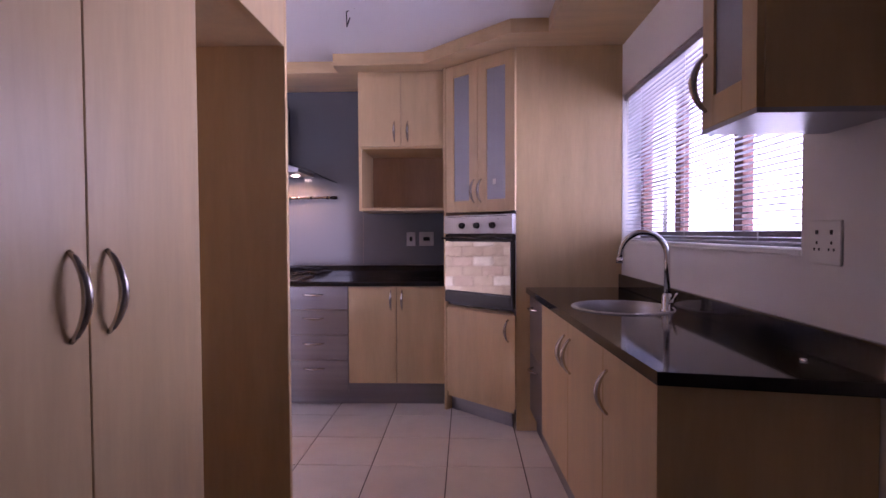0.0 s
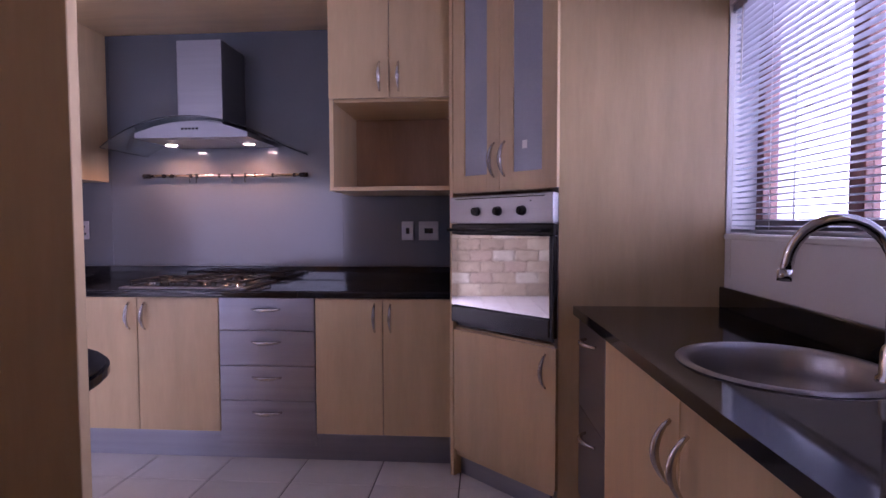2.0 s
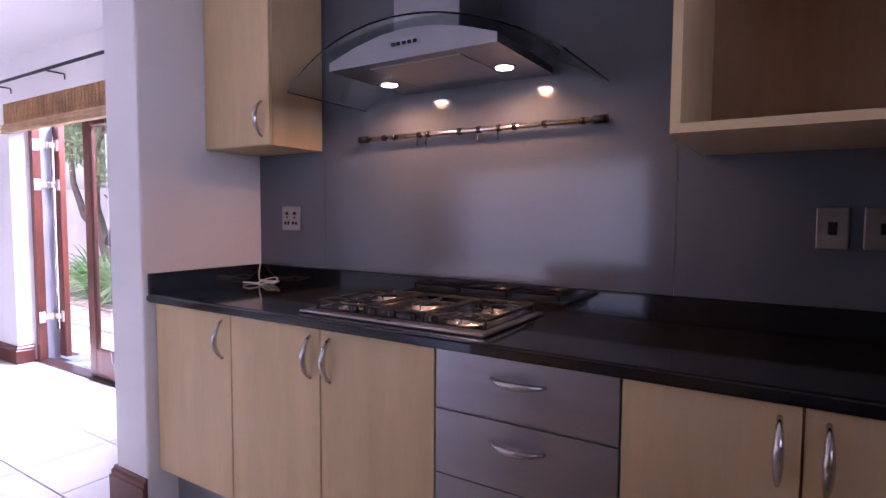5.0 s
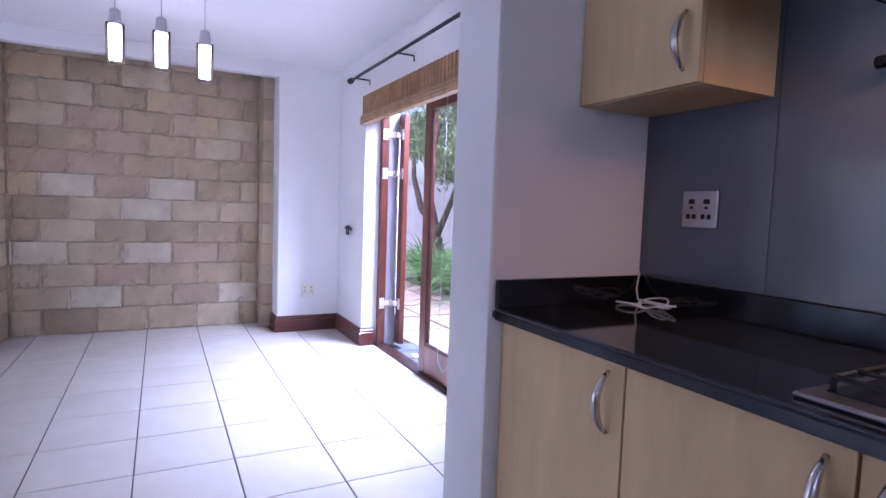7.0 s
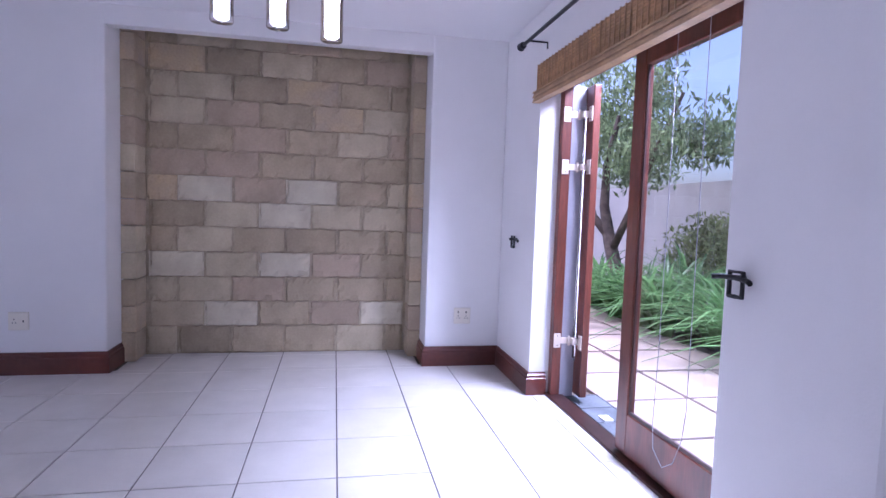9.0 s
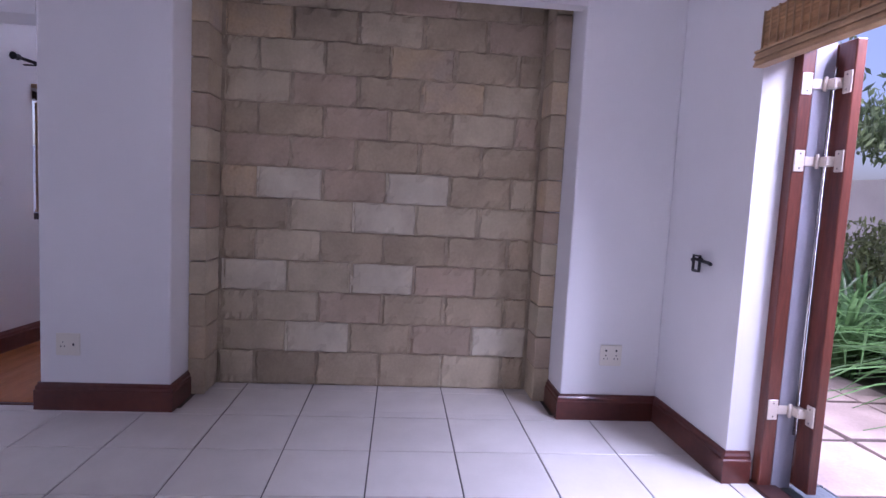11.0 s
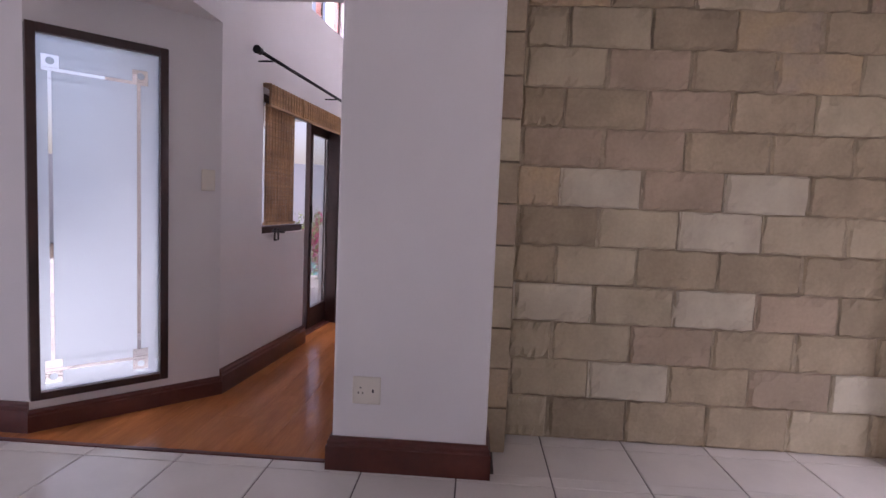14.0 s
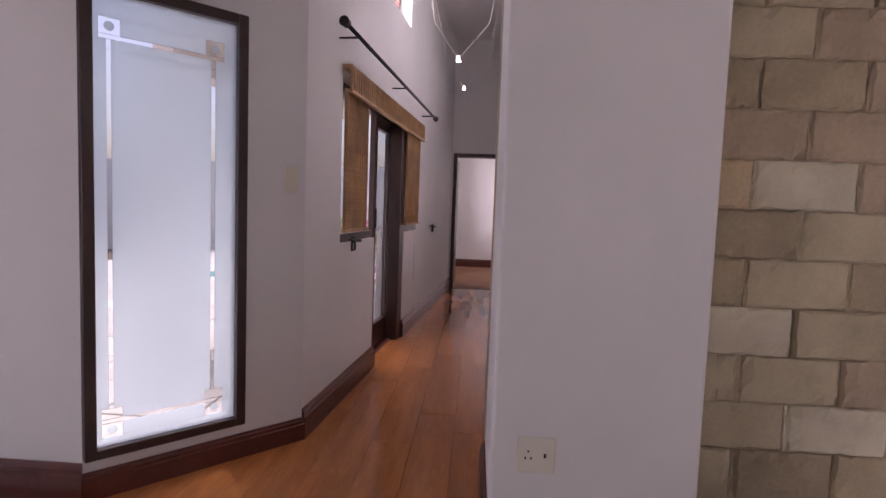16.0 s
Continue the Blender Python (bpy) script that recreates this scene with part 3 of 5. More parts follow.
for u0, u1, hu in ((0.012, 0.305, 0.275), (0.307, OW - 0.008, 0.337)):
    bm = bmesh.new()
    for q in ((u0, 0, 1.378, u0 + 0.075, 0.018, 2.365), (u1 - 0.075, 0, 1.378, u1, 0.018, 2.365), (u0 + 0.075, 0, 1.378, u1 - 0.075, 0.018, 1.455), (u0 + 0.075, 0, 2.29, u1 - 0.075, 0.018, 2.365)):
        box(bm, *q, bev=0.001, m=OT)
    d = part("glazed_door", bm, MAPLE, c)
    part("pane", B(u0 + 0.075, 0.008, 1.455, u1 - 0.075, 0.013, 2.29, m=OT), FROSTCAB, d, "grey frosted glass pane")
    part("handle", arc_handle(OT @ Vector((hu, -0.001, 1.515)), OT.to_3x3() @ Vector((0, -1, 0)), (0, 0, 1), 0.15), NICKEL, d, "arched satin nickel handle")
part("sticker", B(0.43, 0.0055, 1.55, 0.455, 0.0075, 1.585, m=OT), WHITE, c, "small white sticker on the glass")

o = thing("built_in_oven", OT @ Vector((OW / 2, 0.1, 0.745)), "stainless steel built-in oven with mirrored glass door", "oven")
part("body", prism(bmesh.new(), [tuple((OT @ Vector(q))[:2]) for q in ((0.01, 0.02, 0), (OW - 0.03, 0.02, 0), (0.27, 0.28, 0), (0.01, 0.28, 0))], 0.745, 1.362), BLACK, o)
cp = part("control_panel", B(0.012, -0.022, 1.235, OW - 0.01, 0.02, 1.358, bev=0.006, m=OT), STEEL, o)
for u in (0.19, 0.32, 0.455):
    k = bmesh.new()
    tube(k, [OT @ Vector((u, -0.022, 1.288)), OT @ Vector((u, -0.028, 1.288)), OT @ Vector((u, -0.044, 1.288))], 0.02, 14, (0.022, 0.021, 0.018))
    box(k, u - 0.0035, -0.047, 1.272, u + 0.0035, -0.04, 1.304, m=OT)
    part("knob", k, BLACK, cp, "black round oven knob")
part("indicator", B(0.495, -0.0235, 1.325, 0.501, -0.021, 1.331, m=OT), BLACK, cp)
part("vent_slot", B(0.05, -0.0235, 1.345, OW - 0.05, -0.021, 1.349, m=OT), BLACK, cp)
part("upper_glass_band", B(0.014, -0.014, 1.185, OW - 0.012, 0.018, 1.232, bev=0.003, m=OT), BLACK, o)
g = part("door_glass", B(0.014, -0.016, 0.848, OW - 0.030, 0.015, 1.183, bev=0.002, m=OT), OVENGLASS, o, "mirrored oven door glass")
part("door_edge", B(OW - 0.030, -0.016, 0.765, OW - 0.012, 0.015, 1.183, bev=0.003, m=OT), BLACK, o)
part("lower_trim", B(0.014, -0.018, 0.765, OW - 0.030, 0.015, 0.845, bev=0.006, m=OT), BLACK, o)
hb = bmesh.new()
tube(hb, [OT @ Vector((0.02, -0.045, 1.205)), OT @ Vector((OW - 0.05, -0.045, 1.205))], 0.008, 12)
for u in (0.06, OW - 0.09):
    tube(hb, [OT @ Vector((u, -0.012, 1.205)), OT @ Vector((u, -0.045, 1.205))], 0.008, 8)
part("door_handle", hb, BLACK, o, "black bar oven door handle")

# extractor hood
h = thing("extractor_hood", (-2.19, 4.75, 1.68), "stainless steel extractor hood with curved glass canopy and lit lamps", "hood")
HX = -2.165
part("chimney", B(HX - 0.135, 4.68, 1.78, HX + 0.118, 4.972, 2.24, bev=0.002), HOODSTEEL, h)
bm = bmesh.new()
n = 28
top, bot = [], []
for i in range(n + 1):
    s = -1 + 2 * i / n
    x, z = HX + s * 0.50, 1.80 - 0.15 * abs(s) ** 2.0
    yf = 4.50 + 0.05 * abs(s) ** 3
    top.append((bm.verts.new((x, yf, z)), bm.verts.new((x, 4.972, z))))
    bot.append((bm.verts.new((x, yf, z - 0.006)), bm.verts.new((x, 4.972, z - 0.006))))
for i in range(n):
    bm.faces.new((top[i][0], top[i + 1][0], top[i + 1][1], top[i][1]))
    bm.faces.new((bot[i][1], bot[i + 1][1], bot[i + 1][0], bot[i][0]))
    bm.faces.new((bot[i][0], bot[i + 1][0], top[i + 1][0], top[i][0]))
for i in (0, n):
    bm.faces.new((top[i][0], top[i][1], bot[i][1], bot[i][0]))
bmesh.ops.recalc_face_normals(bm, faces=bm.faces[:])
part("canopy", bm, HOODGLASS, h, "curved clear glass canopy")
bm = bmesh.new()
prof = [(-0.31, 1.694), (-0.31, 1.72), (-0.2, 1.755), (-0.1, 1.775), (0, 1.782), (0.1, 1.775), (0.2, 1.755), (0.31, 1.72), (0.31, 1.694)]
a = [bm.verts.new((HX + x, 4.56, z)) for x, z in prof]
b = [bm.verts.new((HX + x, 4.97, z)) for x, z in prof]
for i in range(len(prof)):
    j = (i + 1) % len(prof)
    bm.faces.new((a[i], a[j], b[j], b[i]))
bm.faces.new(a[::-1])
bm.faces.new(b)
bmesh.ops.recalc_face_normals(bm, faces=bm.faces[:])
hd = part("motor_body", bm, HOODSTEEL, h)
for i in range(5):
    part("button", B(HX - 0.05 + i * 0.02, 4.556, 1.735, HX - 0.037 + i * 0.02, 4.561, 1.745, bev=0.001), BLACK, hd)
part("filter", B(HX - 0.17, 4.60, 1.690, HX + 0.17, 4.88, 1.695, bev=0.002), STEEL, hd, "steel mesh grease filter")
for sx in (-0.245, 0.215):
    bm = bmesh.new()
    lathe(bm, [(0.0, 1.690), (0.028, 1.690), (0.034, 1.6885), (0.036, 1.694)], (HX + sx, 4.80, 0), 20)
    part("lamp_ring", bm, CHROME, hd)
    bm = bmesh.new()
    lathe(bm, [(0.001, 1.6875), (0.027, 1.6875), (0.027, 1.690)], (HX + sx, 4.80, 0), 20)
    part("lamp_lens", bm, HALO, hd, "lit warm halogen lamp")
    sp = new("hood_lamp", bpy.data.lights.new("hood_lamp", "SPOT"))
    sp.data.energy, sp.data.color, sp.data.spot_size, sp.data.spot_blend, sp.data.shadow_soft_size = 3.8, (1.0, 0.48, 0.16), radians(165), 0.5, 0.02
    sp.matrix_world = look((HX + sx, 4.80, 1.682), (HX + sx, 4.80, 1.2))

# utensil rail
r = thing("utensil_rail", (-2.17, 4.95, 1.52), "steel utensil rail with black end caps and sliding hooks", "rail")
part("rod", tube(bmesh.new(), [(-2.655, 4.945, 1.527), (-1.683, 4.945, 1.527)], 0.009, 12), NICKEL, r)
for x in (-2.655, -1.683):
    part("end_cap", tube(bmesh.new(), [(x - 0.022, 4.945, 1.527), (x + 0.022, 4.945, 1.527)], 0.014, 12), BLACK, r, "black end cap")
    part("bracket", tube(bmesh.new(), [(x, 4.972, 1.527), (x, 4.945, 1.527)], 0.007, 8), BLACK, r)
for i, x in enumerate((-2.55, -2.50, -2.38, -2.34, -2.20, -2.12, -2.04, -1.98, -1.87, -1.74)):
    bm = tube(bmesh.new(), [(x - 0.007, 4.945, 1.527), (x + 0.007, 4.945, 1.527)], 0.0125, 10)
    if i in (2, 3, 5, 6):
        tube(bm, [(x, 4.936, 1.52), (x, 4.93, 1.495), (x + 0.004, 4.925, 1.485), (x + 0.012, 4.915, 1.49)], 0.0025, 6)
    part("sliding_hook", bm, BLACK, r)

# gas hob
HB = (-2.52, 4.455, -1.83, 4.87)
h = thing("gas_hob", (-2.17, 4.68, 0.90), "stainless steel five burner gas hob with black pan supports", "hob")
part("tray", B(HB[0], HB[1], 0.9005, HB[2], HB[3], 0.910, bev=0.004), STEEL, h)
part("well", B(HB[0] + 0.025, HB[1] + 0.05, 0.9095, HB[2] - 0.025, HB[3] - 0.02, 0.9125, bev=0.001), BLACK, h)
part("badge", B(-2.20, 4.461, 0.9105, -2.15, 4.473, 0.9115), BLACK, h)
for bx, by, br in ((-2.39, 4.58, 0.036), (-2.39, 4.77, 0.045), (-2.17, 4.70, 0.058), (-1.95, 4.58, 0.045), (-1.95, 4.77, 0.036)):
    bm = lathe(bmesh.new(), [(br * 1.5, 0.9125), (br * 1.35, 0.917), (br, 0.918), (br, 0.928), (0.001, 0.929)], (bx, by, 0), 18)
    bu = part("burner", bm, NICKEL, h, "brass-tinted burner ring")
    part("burner_cap", lathe(bmesh.new(), [(br * 0.82, 0.928), (br * 0.85, 0.934), (br * 0.6, 0.937), (0.001, 0.9375)], (bx, by, 0), 18), BLACK, bu)
for x0, x1 in ((-2.49, -2.29), (-2.275, -2.065), (-2.05, -1.86)):
    bm = bmesh.new()
    y0, y1 = 4.515, 4.845
    for q in ((x0, y0, x1, y0), (x0, y1, x1, y1), (x0, y0, x0, y1), (x1, y0, x1, y1)):
        tube(bm, [(q[0], q[1], 0.934), (q[2], q[3], 0.934)], 0.005, 6)
    for x in (x0, x1):
        for y in (y0, y1):
            tube(bm, [(x, y, 0.9125), (x, y, 0.934)], 0.005, 6)
    xm = (x0 + x1) / 2
    for y in ((4.58, 4.77) if abs(xm + 2.17) > 0.05 else (4.70,)):
        tube(bm, [(x0, y, 0.936), (xm - 0.025, y, 0.936)], 0.0045, 6)
        tube(bm, [(xm + 0.025, y, 0.936), (x1, y, 0.936)], 0.0045, 6)
        tube(bm, [(xm, y - 0.08, 0.936), (xm, y - 0.025, 0.936)], 0.0045, 6)
        tube(bm, [(xm, y + 0.025, 0.936), (xm, y + 0.08, 0.936)], 0.0045, 6)
    part("pan_support", bm, IRON, h, "black cast iron pan support")
for i in range(5):
    part("knob", lathe(bmesh.new(), [(0.016, 0.9125), (0.016, 0.93), (0.013, 0.934), (0.001, 0.9345)], (-2.33 + i * 0.075, 4.512, 0), 14), BLACK, h, "black control knob")


def socket(at, out, w, hgt, label, holes, material=STEEL, group="wall sockets"):
    """A plate at `at` (centre, on the wall) that faces out; holes: list of (u, z, width, height)."""
    o = Vector((*out, 0)).normalized()
    u = Vector((-o.y, o.x, 0))
    m = Matrix(((u.x, -o.x, 0, at[0]), (u.y, -o.y, 0, at[1]), (0, 0, 1, at[2]), (0, 0, 0, 1)))
    s = thing("wall_socket", at, label, "socket", group)
    part("plate", B(-w / 2, -0.009, -hgt / 2, w / 2, 0, hgt / 2, bev=0.003, m=m), material, s)
    for a, z, ww, hh in holes:
        part("insert", B(a - ww / 2, -0.0105, z - hh / 2, a + ww / 2, -0.008, z + hh / 2, m=m), BLACK if material is STEEL else IRON, s)
    return s


QUAD = [(-0.025, 0.022, 0.02, 0.014), (0.025, 0.022, 0.02, 0.014), (-0.025, 0.004, 0.01, 0.008), (0.025, 0.004, 0.01, 0.008), (-0.035, -0.022, 0.012, 0.014), (-0.015, -0.022, 0.012, 0.014), (0.015, -0.022, 0.012, 0.014), (0.035, -0.022, 0.012, 0.014)]
socket((-3.112, 4.972, 1.202), (0, -1), 0.118, 0.112, "steel double wall socket with black inserts on the splashback", QUAD)
socket((-1.07, 4.972, 1.193), (0, -1), 0.072, 0.112, "narrow steel switch plate on the splashback", [(0, 0, 0.02, 0.035)])
socket((-0.945, 4.972, 1.193), (0, -1), 0.118, 0.112, "steel wall socket plate on the splashback", [(0, 0, 0.05, 0.03)])
CR = [(-0.025, 0.012, 0.006, 0.006), (-0.034, -0.01, 0.005, 0.008), (-0.016, -0.01, 0.005, 0.008), (0.028, 0.0, 0.008, 0.014)]
CR2 = [(s + q, z, ww, hh) for s in (-0.03, 0.03) for q, z, ww, hh in ((0, 0.0, 0.006, 0.008), (-0.01, -0.018, 0.005, 0.007), (0.01, -0.018, 0.005, 0.007), (0, 0.028, 0.01, 0.012))]
socket((-7.08, 1.845, 0.351), (1, 0), 0.12, 0.118, "cream wall socket on the white pier", CR, CREAMPL)
socket((-7.08, 4.775, 0.375), (1, 0), 0.125, 0.12, "cream double wall socket above the skirting", CR2, CREAMPL)
socket((0.33, 2.055, 1.21), (-1, 0), 0.13, 0.12, "white double wall socket above the sink counter", CR2, WHITE)
a = CH @ Vector((0.818, 0, 1.23))
socket((a.x, a.y, a.z), (UD.y, -UD.x), 0.075, 0.118, "cream light switch on the angled wall", [], CREAMPL)

# coiled white lead on the worktop
random.seed(4)
pts = [(-3.312, 4.955, 0.995), (-3.298, 4.93, 0.94), (-3.27, 4.91, 0.912)]
for i in range(120):
    a = i * math.pi / 40
    r = 0.032 + 0.088 * abs(math.cos(1.5 * a + 0.3)) * (0.75 + 0.25 * math.sin(i * 0.053))
    pts.append((-3.19 + 1.0 * r * math.cos(a), 4.87 + 0.70 * r * math.sin(a), 0.9035 + 0.22 * max(0.0, r - 0.045) * (1 + math.sin(a * 1.3 + 0.6))))
solid("power_lead", tube(bmesh.new(), pts, 0.003, 6), CORD, "coiled white power lead lying on the granite", "cable")
solid("hanging_wire", tube(bmesh.new(), [(-1.23, 3.55, KC), (-1.23, 3.56, 2.49), (-1.25, 3.58, 2.47), (-1.28, 3.585, 2.455), (-1.275, 3.57, 2.37), (-1.255, 3.56, 2.415)], 0.004, 6), BLACK, "short bare black wire hanging from the ceiling", "wire")

# ---- kitchen: sink run along the east wall ----
FX = -0.188


def side_front(bm, y0, y1, z0, z1):
    return box(bm, FX, y0 + 0.0025, z0 + 0.002, FX + 0.018, y1 - 0.0025, z1 - 0.0015, bev=0.0015)


def sink_unit(y0, y1, doors, label):
    c = thing("base_cabinet", (0.05, (y0 + y1) / 2, 0), label, "cabinet", "base cabinets of the sink run")
    part("body", B(FX + 0.019, y0, 0.13, 0.30, y1, 0.69), MAPLE, c)
    part("top_rail", B(FX + 0.019, y0, 0.69, FX + 0.05, y1, CBOT), MAPLE, c)
    for a, b, hy in doors:
        d = part("door", side_front(bmesh.new(), a, b, 0.135, 0.862), MAPLE, c)
        part("handle", arc_handle((FX - 0.001, hy, 0.71), (-1, 0, 0), (0, 0, 1), 0.15), NICKEL, d, "arched satin nickel handle")
    return c


sink_unit(2.44, 3.58, [(2.96, 3.58, 3.01), (2.44, 2.96, 2.91)], "maple veneered double door cabinet under the sink")
sink_unit(1.975, 2.44, [(1.975, 2.44, 2.385)], "maple veneered single door cabinet under the granite counter")
c = thing("drawer_unit", (0.05, 3.88, 0), "brushed steel fronted unit of two deep drawers", "drawers")
part("body", B(FX + 0.022, 3.58, 0.13, 0.30, 3.983, CBOT), MAPLE, c)
for z0, z1 in ((0.50, 0.862), (0.135, 0.50)):
    d = part("drawer_front", side_front(bmesh.new(), 3.58, 3.983, z0, z1), STEEL_X, c)
    part("handle", arc_handle((FX - 0.001, 3.78, z1 - 0.07), (-1, 0, 0), (0, 1, 0), 0.15), NICKEL, d, "arched satin nickel handle")
bm = B(FX - 0.005, 1.955, 0, 0.328, 1.974, CBOT - 0.001, bev=0.001)
for v in bm.verts:
    v.co.y -= 0.10 * (v.co.x - FX) / (0.328 - FX)
solid("end_panel", bm, MAPLE, "maple veneered end panel closing the sink run", "panel")
struct("trim_plinth_east", B(-0.15, 1.98, 0, -0.135, 3.98, 0.13), STEEL_X, "brushed steel plinth")

w = thing("worktop", (0.05, 3.0, 0.866), "polished black granite sink counter with an upstand", "worktop")
SC, SR, SKEW = (0.075, 3.06), 0.198, 0.10
bm = bmesh.new()
X0, X1, Y0, Y1 = -0.213, 0.3295, 1.905, 3.984
N = 48
inner, outer = [], []
for i in range(N):
    a = 2 * math.pi * i / N
    dx, dy = math.cos(a), math.sin(a)
    inner.append((SC[0] + SR * dx, SC[1] + SR * 1.1 * dy))
    tx = ((X1 if dx > 0 else X0) - SC[0]) / dx if abs(dx) > 1e-6 else 1e9
    ty = ((Y1 if dy > 0 else Y0) - SC[1]) / dy if abs(dy) > 1e-6 else 1e9
    tt = min(tx, ty)
    outer.append((SC[0] + tt * dx, SC[1] + tt * dy))
for cx, cy in ((X0, Y0), (X1, Y0), (X0, Y1), (X1, Y1)):
    k = min(range(N), key=lambda i: (outer[i][0] - cx) ** 2 + (outer[i][1] - cy) ** 2)
    outer[k] = (cx, cy)
outer = [(x, y - SKEW * (x - X0) / (X1 - X0) if abs(y - Y0) < 1e-6 else y) for x, y in outer]
rows = [[bm.verts.new((x, y, z)) for x, y in ring] for ring, z in ((inner, CTOP), (outer, CTOP), (outer, CBOT), (inner, CBOT))]
for p, q in ((0, 1), (1, 2), (2, 3), (3, 0)):
    for i in range(N):
        j = (i + 1) % N
        bm.faces.new((rows[p][i], rows[p][j], rows[q][j], rows[q][i]))
bmesh.ops.recalc_face_normals(bm, faces=bm.faces[:])
part("slab", bm, GRANITE, w)
part("upstand", B(0.308, 1.802, CTOP, 0.3295, 3.984, 0.982, bev=0.004), GRANITE, w)
s = thing("sink", (SC[0], SC[1], 0.9), "round inset stainless steel sink in the black granite", "sink")
bm = lathe(bmesh.new(), [(0.237, 0.9008), (0.233, 0.9055), (0.222, 0.907), (0.211, 0.904), (0.202, 0.893), (0.196, 0.84), (0.184, 0.765), (0.139, 0.745), (0.035, 0.738), (0.035, 0.736), (0.001, 0.735)], (SC[0] - 0.0, SC[1], 0), 48, 0.93, 1.03)
part("bowl", bm, STEEL, s)
part("drain", lathe(bmesh.new(), [(0.038, 0.740), (0.03, 0.742), (0.012, 0.739), (0.001, 0.739)], (SC[0], SC[1], 0), 20), CHROME, s, "chrome waste outlet")


def splay(ob):
    """The counter front is not quite square to the wall: deeper at the far end than at the near end."""
    bpy.context.view_layer.update()
    for o in [ob] + list(ob.children_recursive):
        if o.type != "MESH":
            continue
        mw = o.matrix_world.copy()
        inv = mw.inverted()
        for v in o.data.vertices:
            p = mw @ v.co
            k = min(1.0, max(0.0, (0.30 - p.x) / (0.30 - FX)))
            p.x += k * (0.045 - 0.045 * (p.y - 1.95))
            v.co = inv @ p


for o in list(scene.objects):
    if o.parent is None and (o.name.split(".")[0] in ("sink", "end_panel", "trim_plinth_east") or o.name == w.name or (o.name.startswith(("base_cabinet", "drawer_unit")) and o.matrix_basis.translation.x > -0.1)):
        splay(o)
t = thing("tap", (0.225, 2.93, 0.9), "chrome swan neck mixer tap behind the sink", "tap")
part("base", lathe(bmesh.new(), [(0.028, 0.9005), (0.028, 0.91), (0.022, 0.915), (0.021, 0.965), (0.017, 0.975), (0.012, 0.98)], (0.225, 2.93, 0), 20), CHROME, t)
pts = [(0.225, 2.93, 0.97), (0.225, 2.93, 1.12)]
for i in range(13):
    a = math.pi * i / 12 * 1.0
    pts.append((0.225 - 0.09 + 0.09 * math.cos(a), 2.93 + 0.06 * i / 12, 1.145 + 0.095 * math.sin(a)))
pts.append((0.042, 2.993, 1.12))
part("spout", tube(bmesh.new(), pts, 0.0125, 14), CHROME, t)
part("nozzle", tube(bmesh.new(), [(0.042, 2.993, 1.13), (0.041, 2.994, 1.105)], 0.015, 14), CHROME, t)
part("lever", tube(bmesh.new(), [(0.23, 2.915, 0.945), (0.235, 2.885, 0.95), (0.24, 2.86, 0.985)], 0.006, 10, (0.008, 0.006, 0.0045)), CHROME, t)
solid("steel_button", lathe(bmesh.new(), [(0.012, 0.9005), (0.012, 0.905), (0.009, 0.9065), (0.001, 0.907)], (0.26, 2.03, 0), 14), CHROME, "small steel air switch button set in the granite", "button")

# kitchen window with venetian blind
wi = struct("window_1", B(0.44, 2.17, 1.19, 0.50, 3.98, 1.24), DARKWOOD, "reddish timber window behind a white venetian blind")
for q in ((0.44, 2.17, 2.02, 0.50, 3.98, 2.07), (0.44, 2.17, 1.24, 0.50, 2.22, 2.02), (0.44, 3.93, 1.24, 0.50, 3.98, 2.02), (0.445, 2.75, 1.24, 0.495, 2.82, 2.02), (0.445, 3.37, 1.24, 0.495, 3.44, 2.02)):
    part("window_frame", B(*q, bev=0.003), DOORWOOD, wi)
for y0, y1 in ((2.22, 2.75), (2.82, 3.37), (3.44, 3.93)):
    p = part("pane", B(0.468, y0, 1.24, 0.473, y1, 2.02), CLEAR, wi)
    p.visible_shadow = False
part("window_sill", B(0.322, 2.165, 1.17, 0.44, 3.985, 1.189, bev=0.003), WHITE, wi)
v = thing("venetian_blind", (0.36, 3.08, 1.2), "white aluminium venetian blind lowered over the window", "blind")
part("head_rail", B(0.335, 2.18, 2.035, 0.375, 3.97, 2.068, bev=0.003), WEATHER, v, "grey head rail")
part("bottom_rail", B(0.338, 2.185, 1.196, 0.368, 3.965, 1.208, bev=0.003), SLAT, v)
sl = bmesh.new()
ns = 38
smesh = bpy.data.meshes.new("slat")
prof = [(-0.0125, -0.0045), (-0.006, -0.0005), (0.0, 0.001), (0.006, 0.0015), (0.0125, 0.0005)]
a = [sl.verts.new((x, 2.19, z)) for x, z in prof]
b = [sl.verts.new((x, 3.96, z)) for x, z in prof]
a2 = [sl.verts.new((x, 2.19, z - 0.0006)) for x, z in prof]
b2 = [sl.verts.new((x, 3.96, z - 0.0006)) for x, z in prof]
for i in range(4):
    sl.faces.new((a[i], a[i + 1], b[i + 1], b[i]))
    sl.faces.new((b2[i], b2[i + 1], a2[i + 1], a2[i]))
bmesh.ops.recalc_face_normals(sl, faces=sl.faces[:])
sl.to_mesh(smesh)
sl.free()
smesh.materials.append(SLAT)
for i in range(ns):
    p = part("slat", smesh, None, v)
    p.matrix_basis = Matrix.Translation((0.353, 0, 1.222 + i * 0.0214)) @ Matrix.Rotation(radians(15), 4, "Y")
for y in (2.45, 3.08, 3.70):
    part("ladder_cord", tube(bmesh.new(), [(0.353, y, 1.2), (0.353, y, 2.04)], 0.0012, 5), CORD, v)
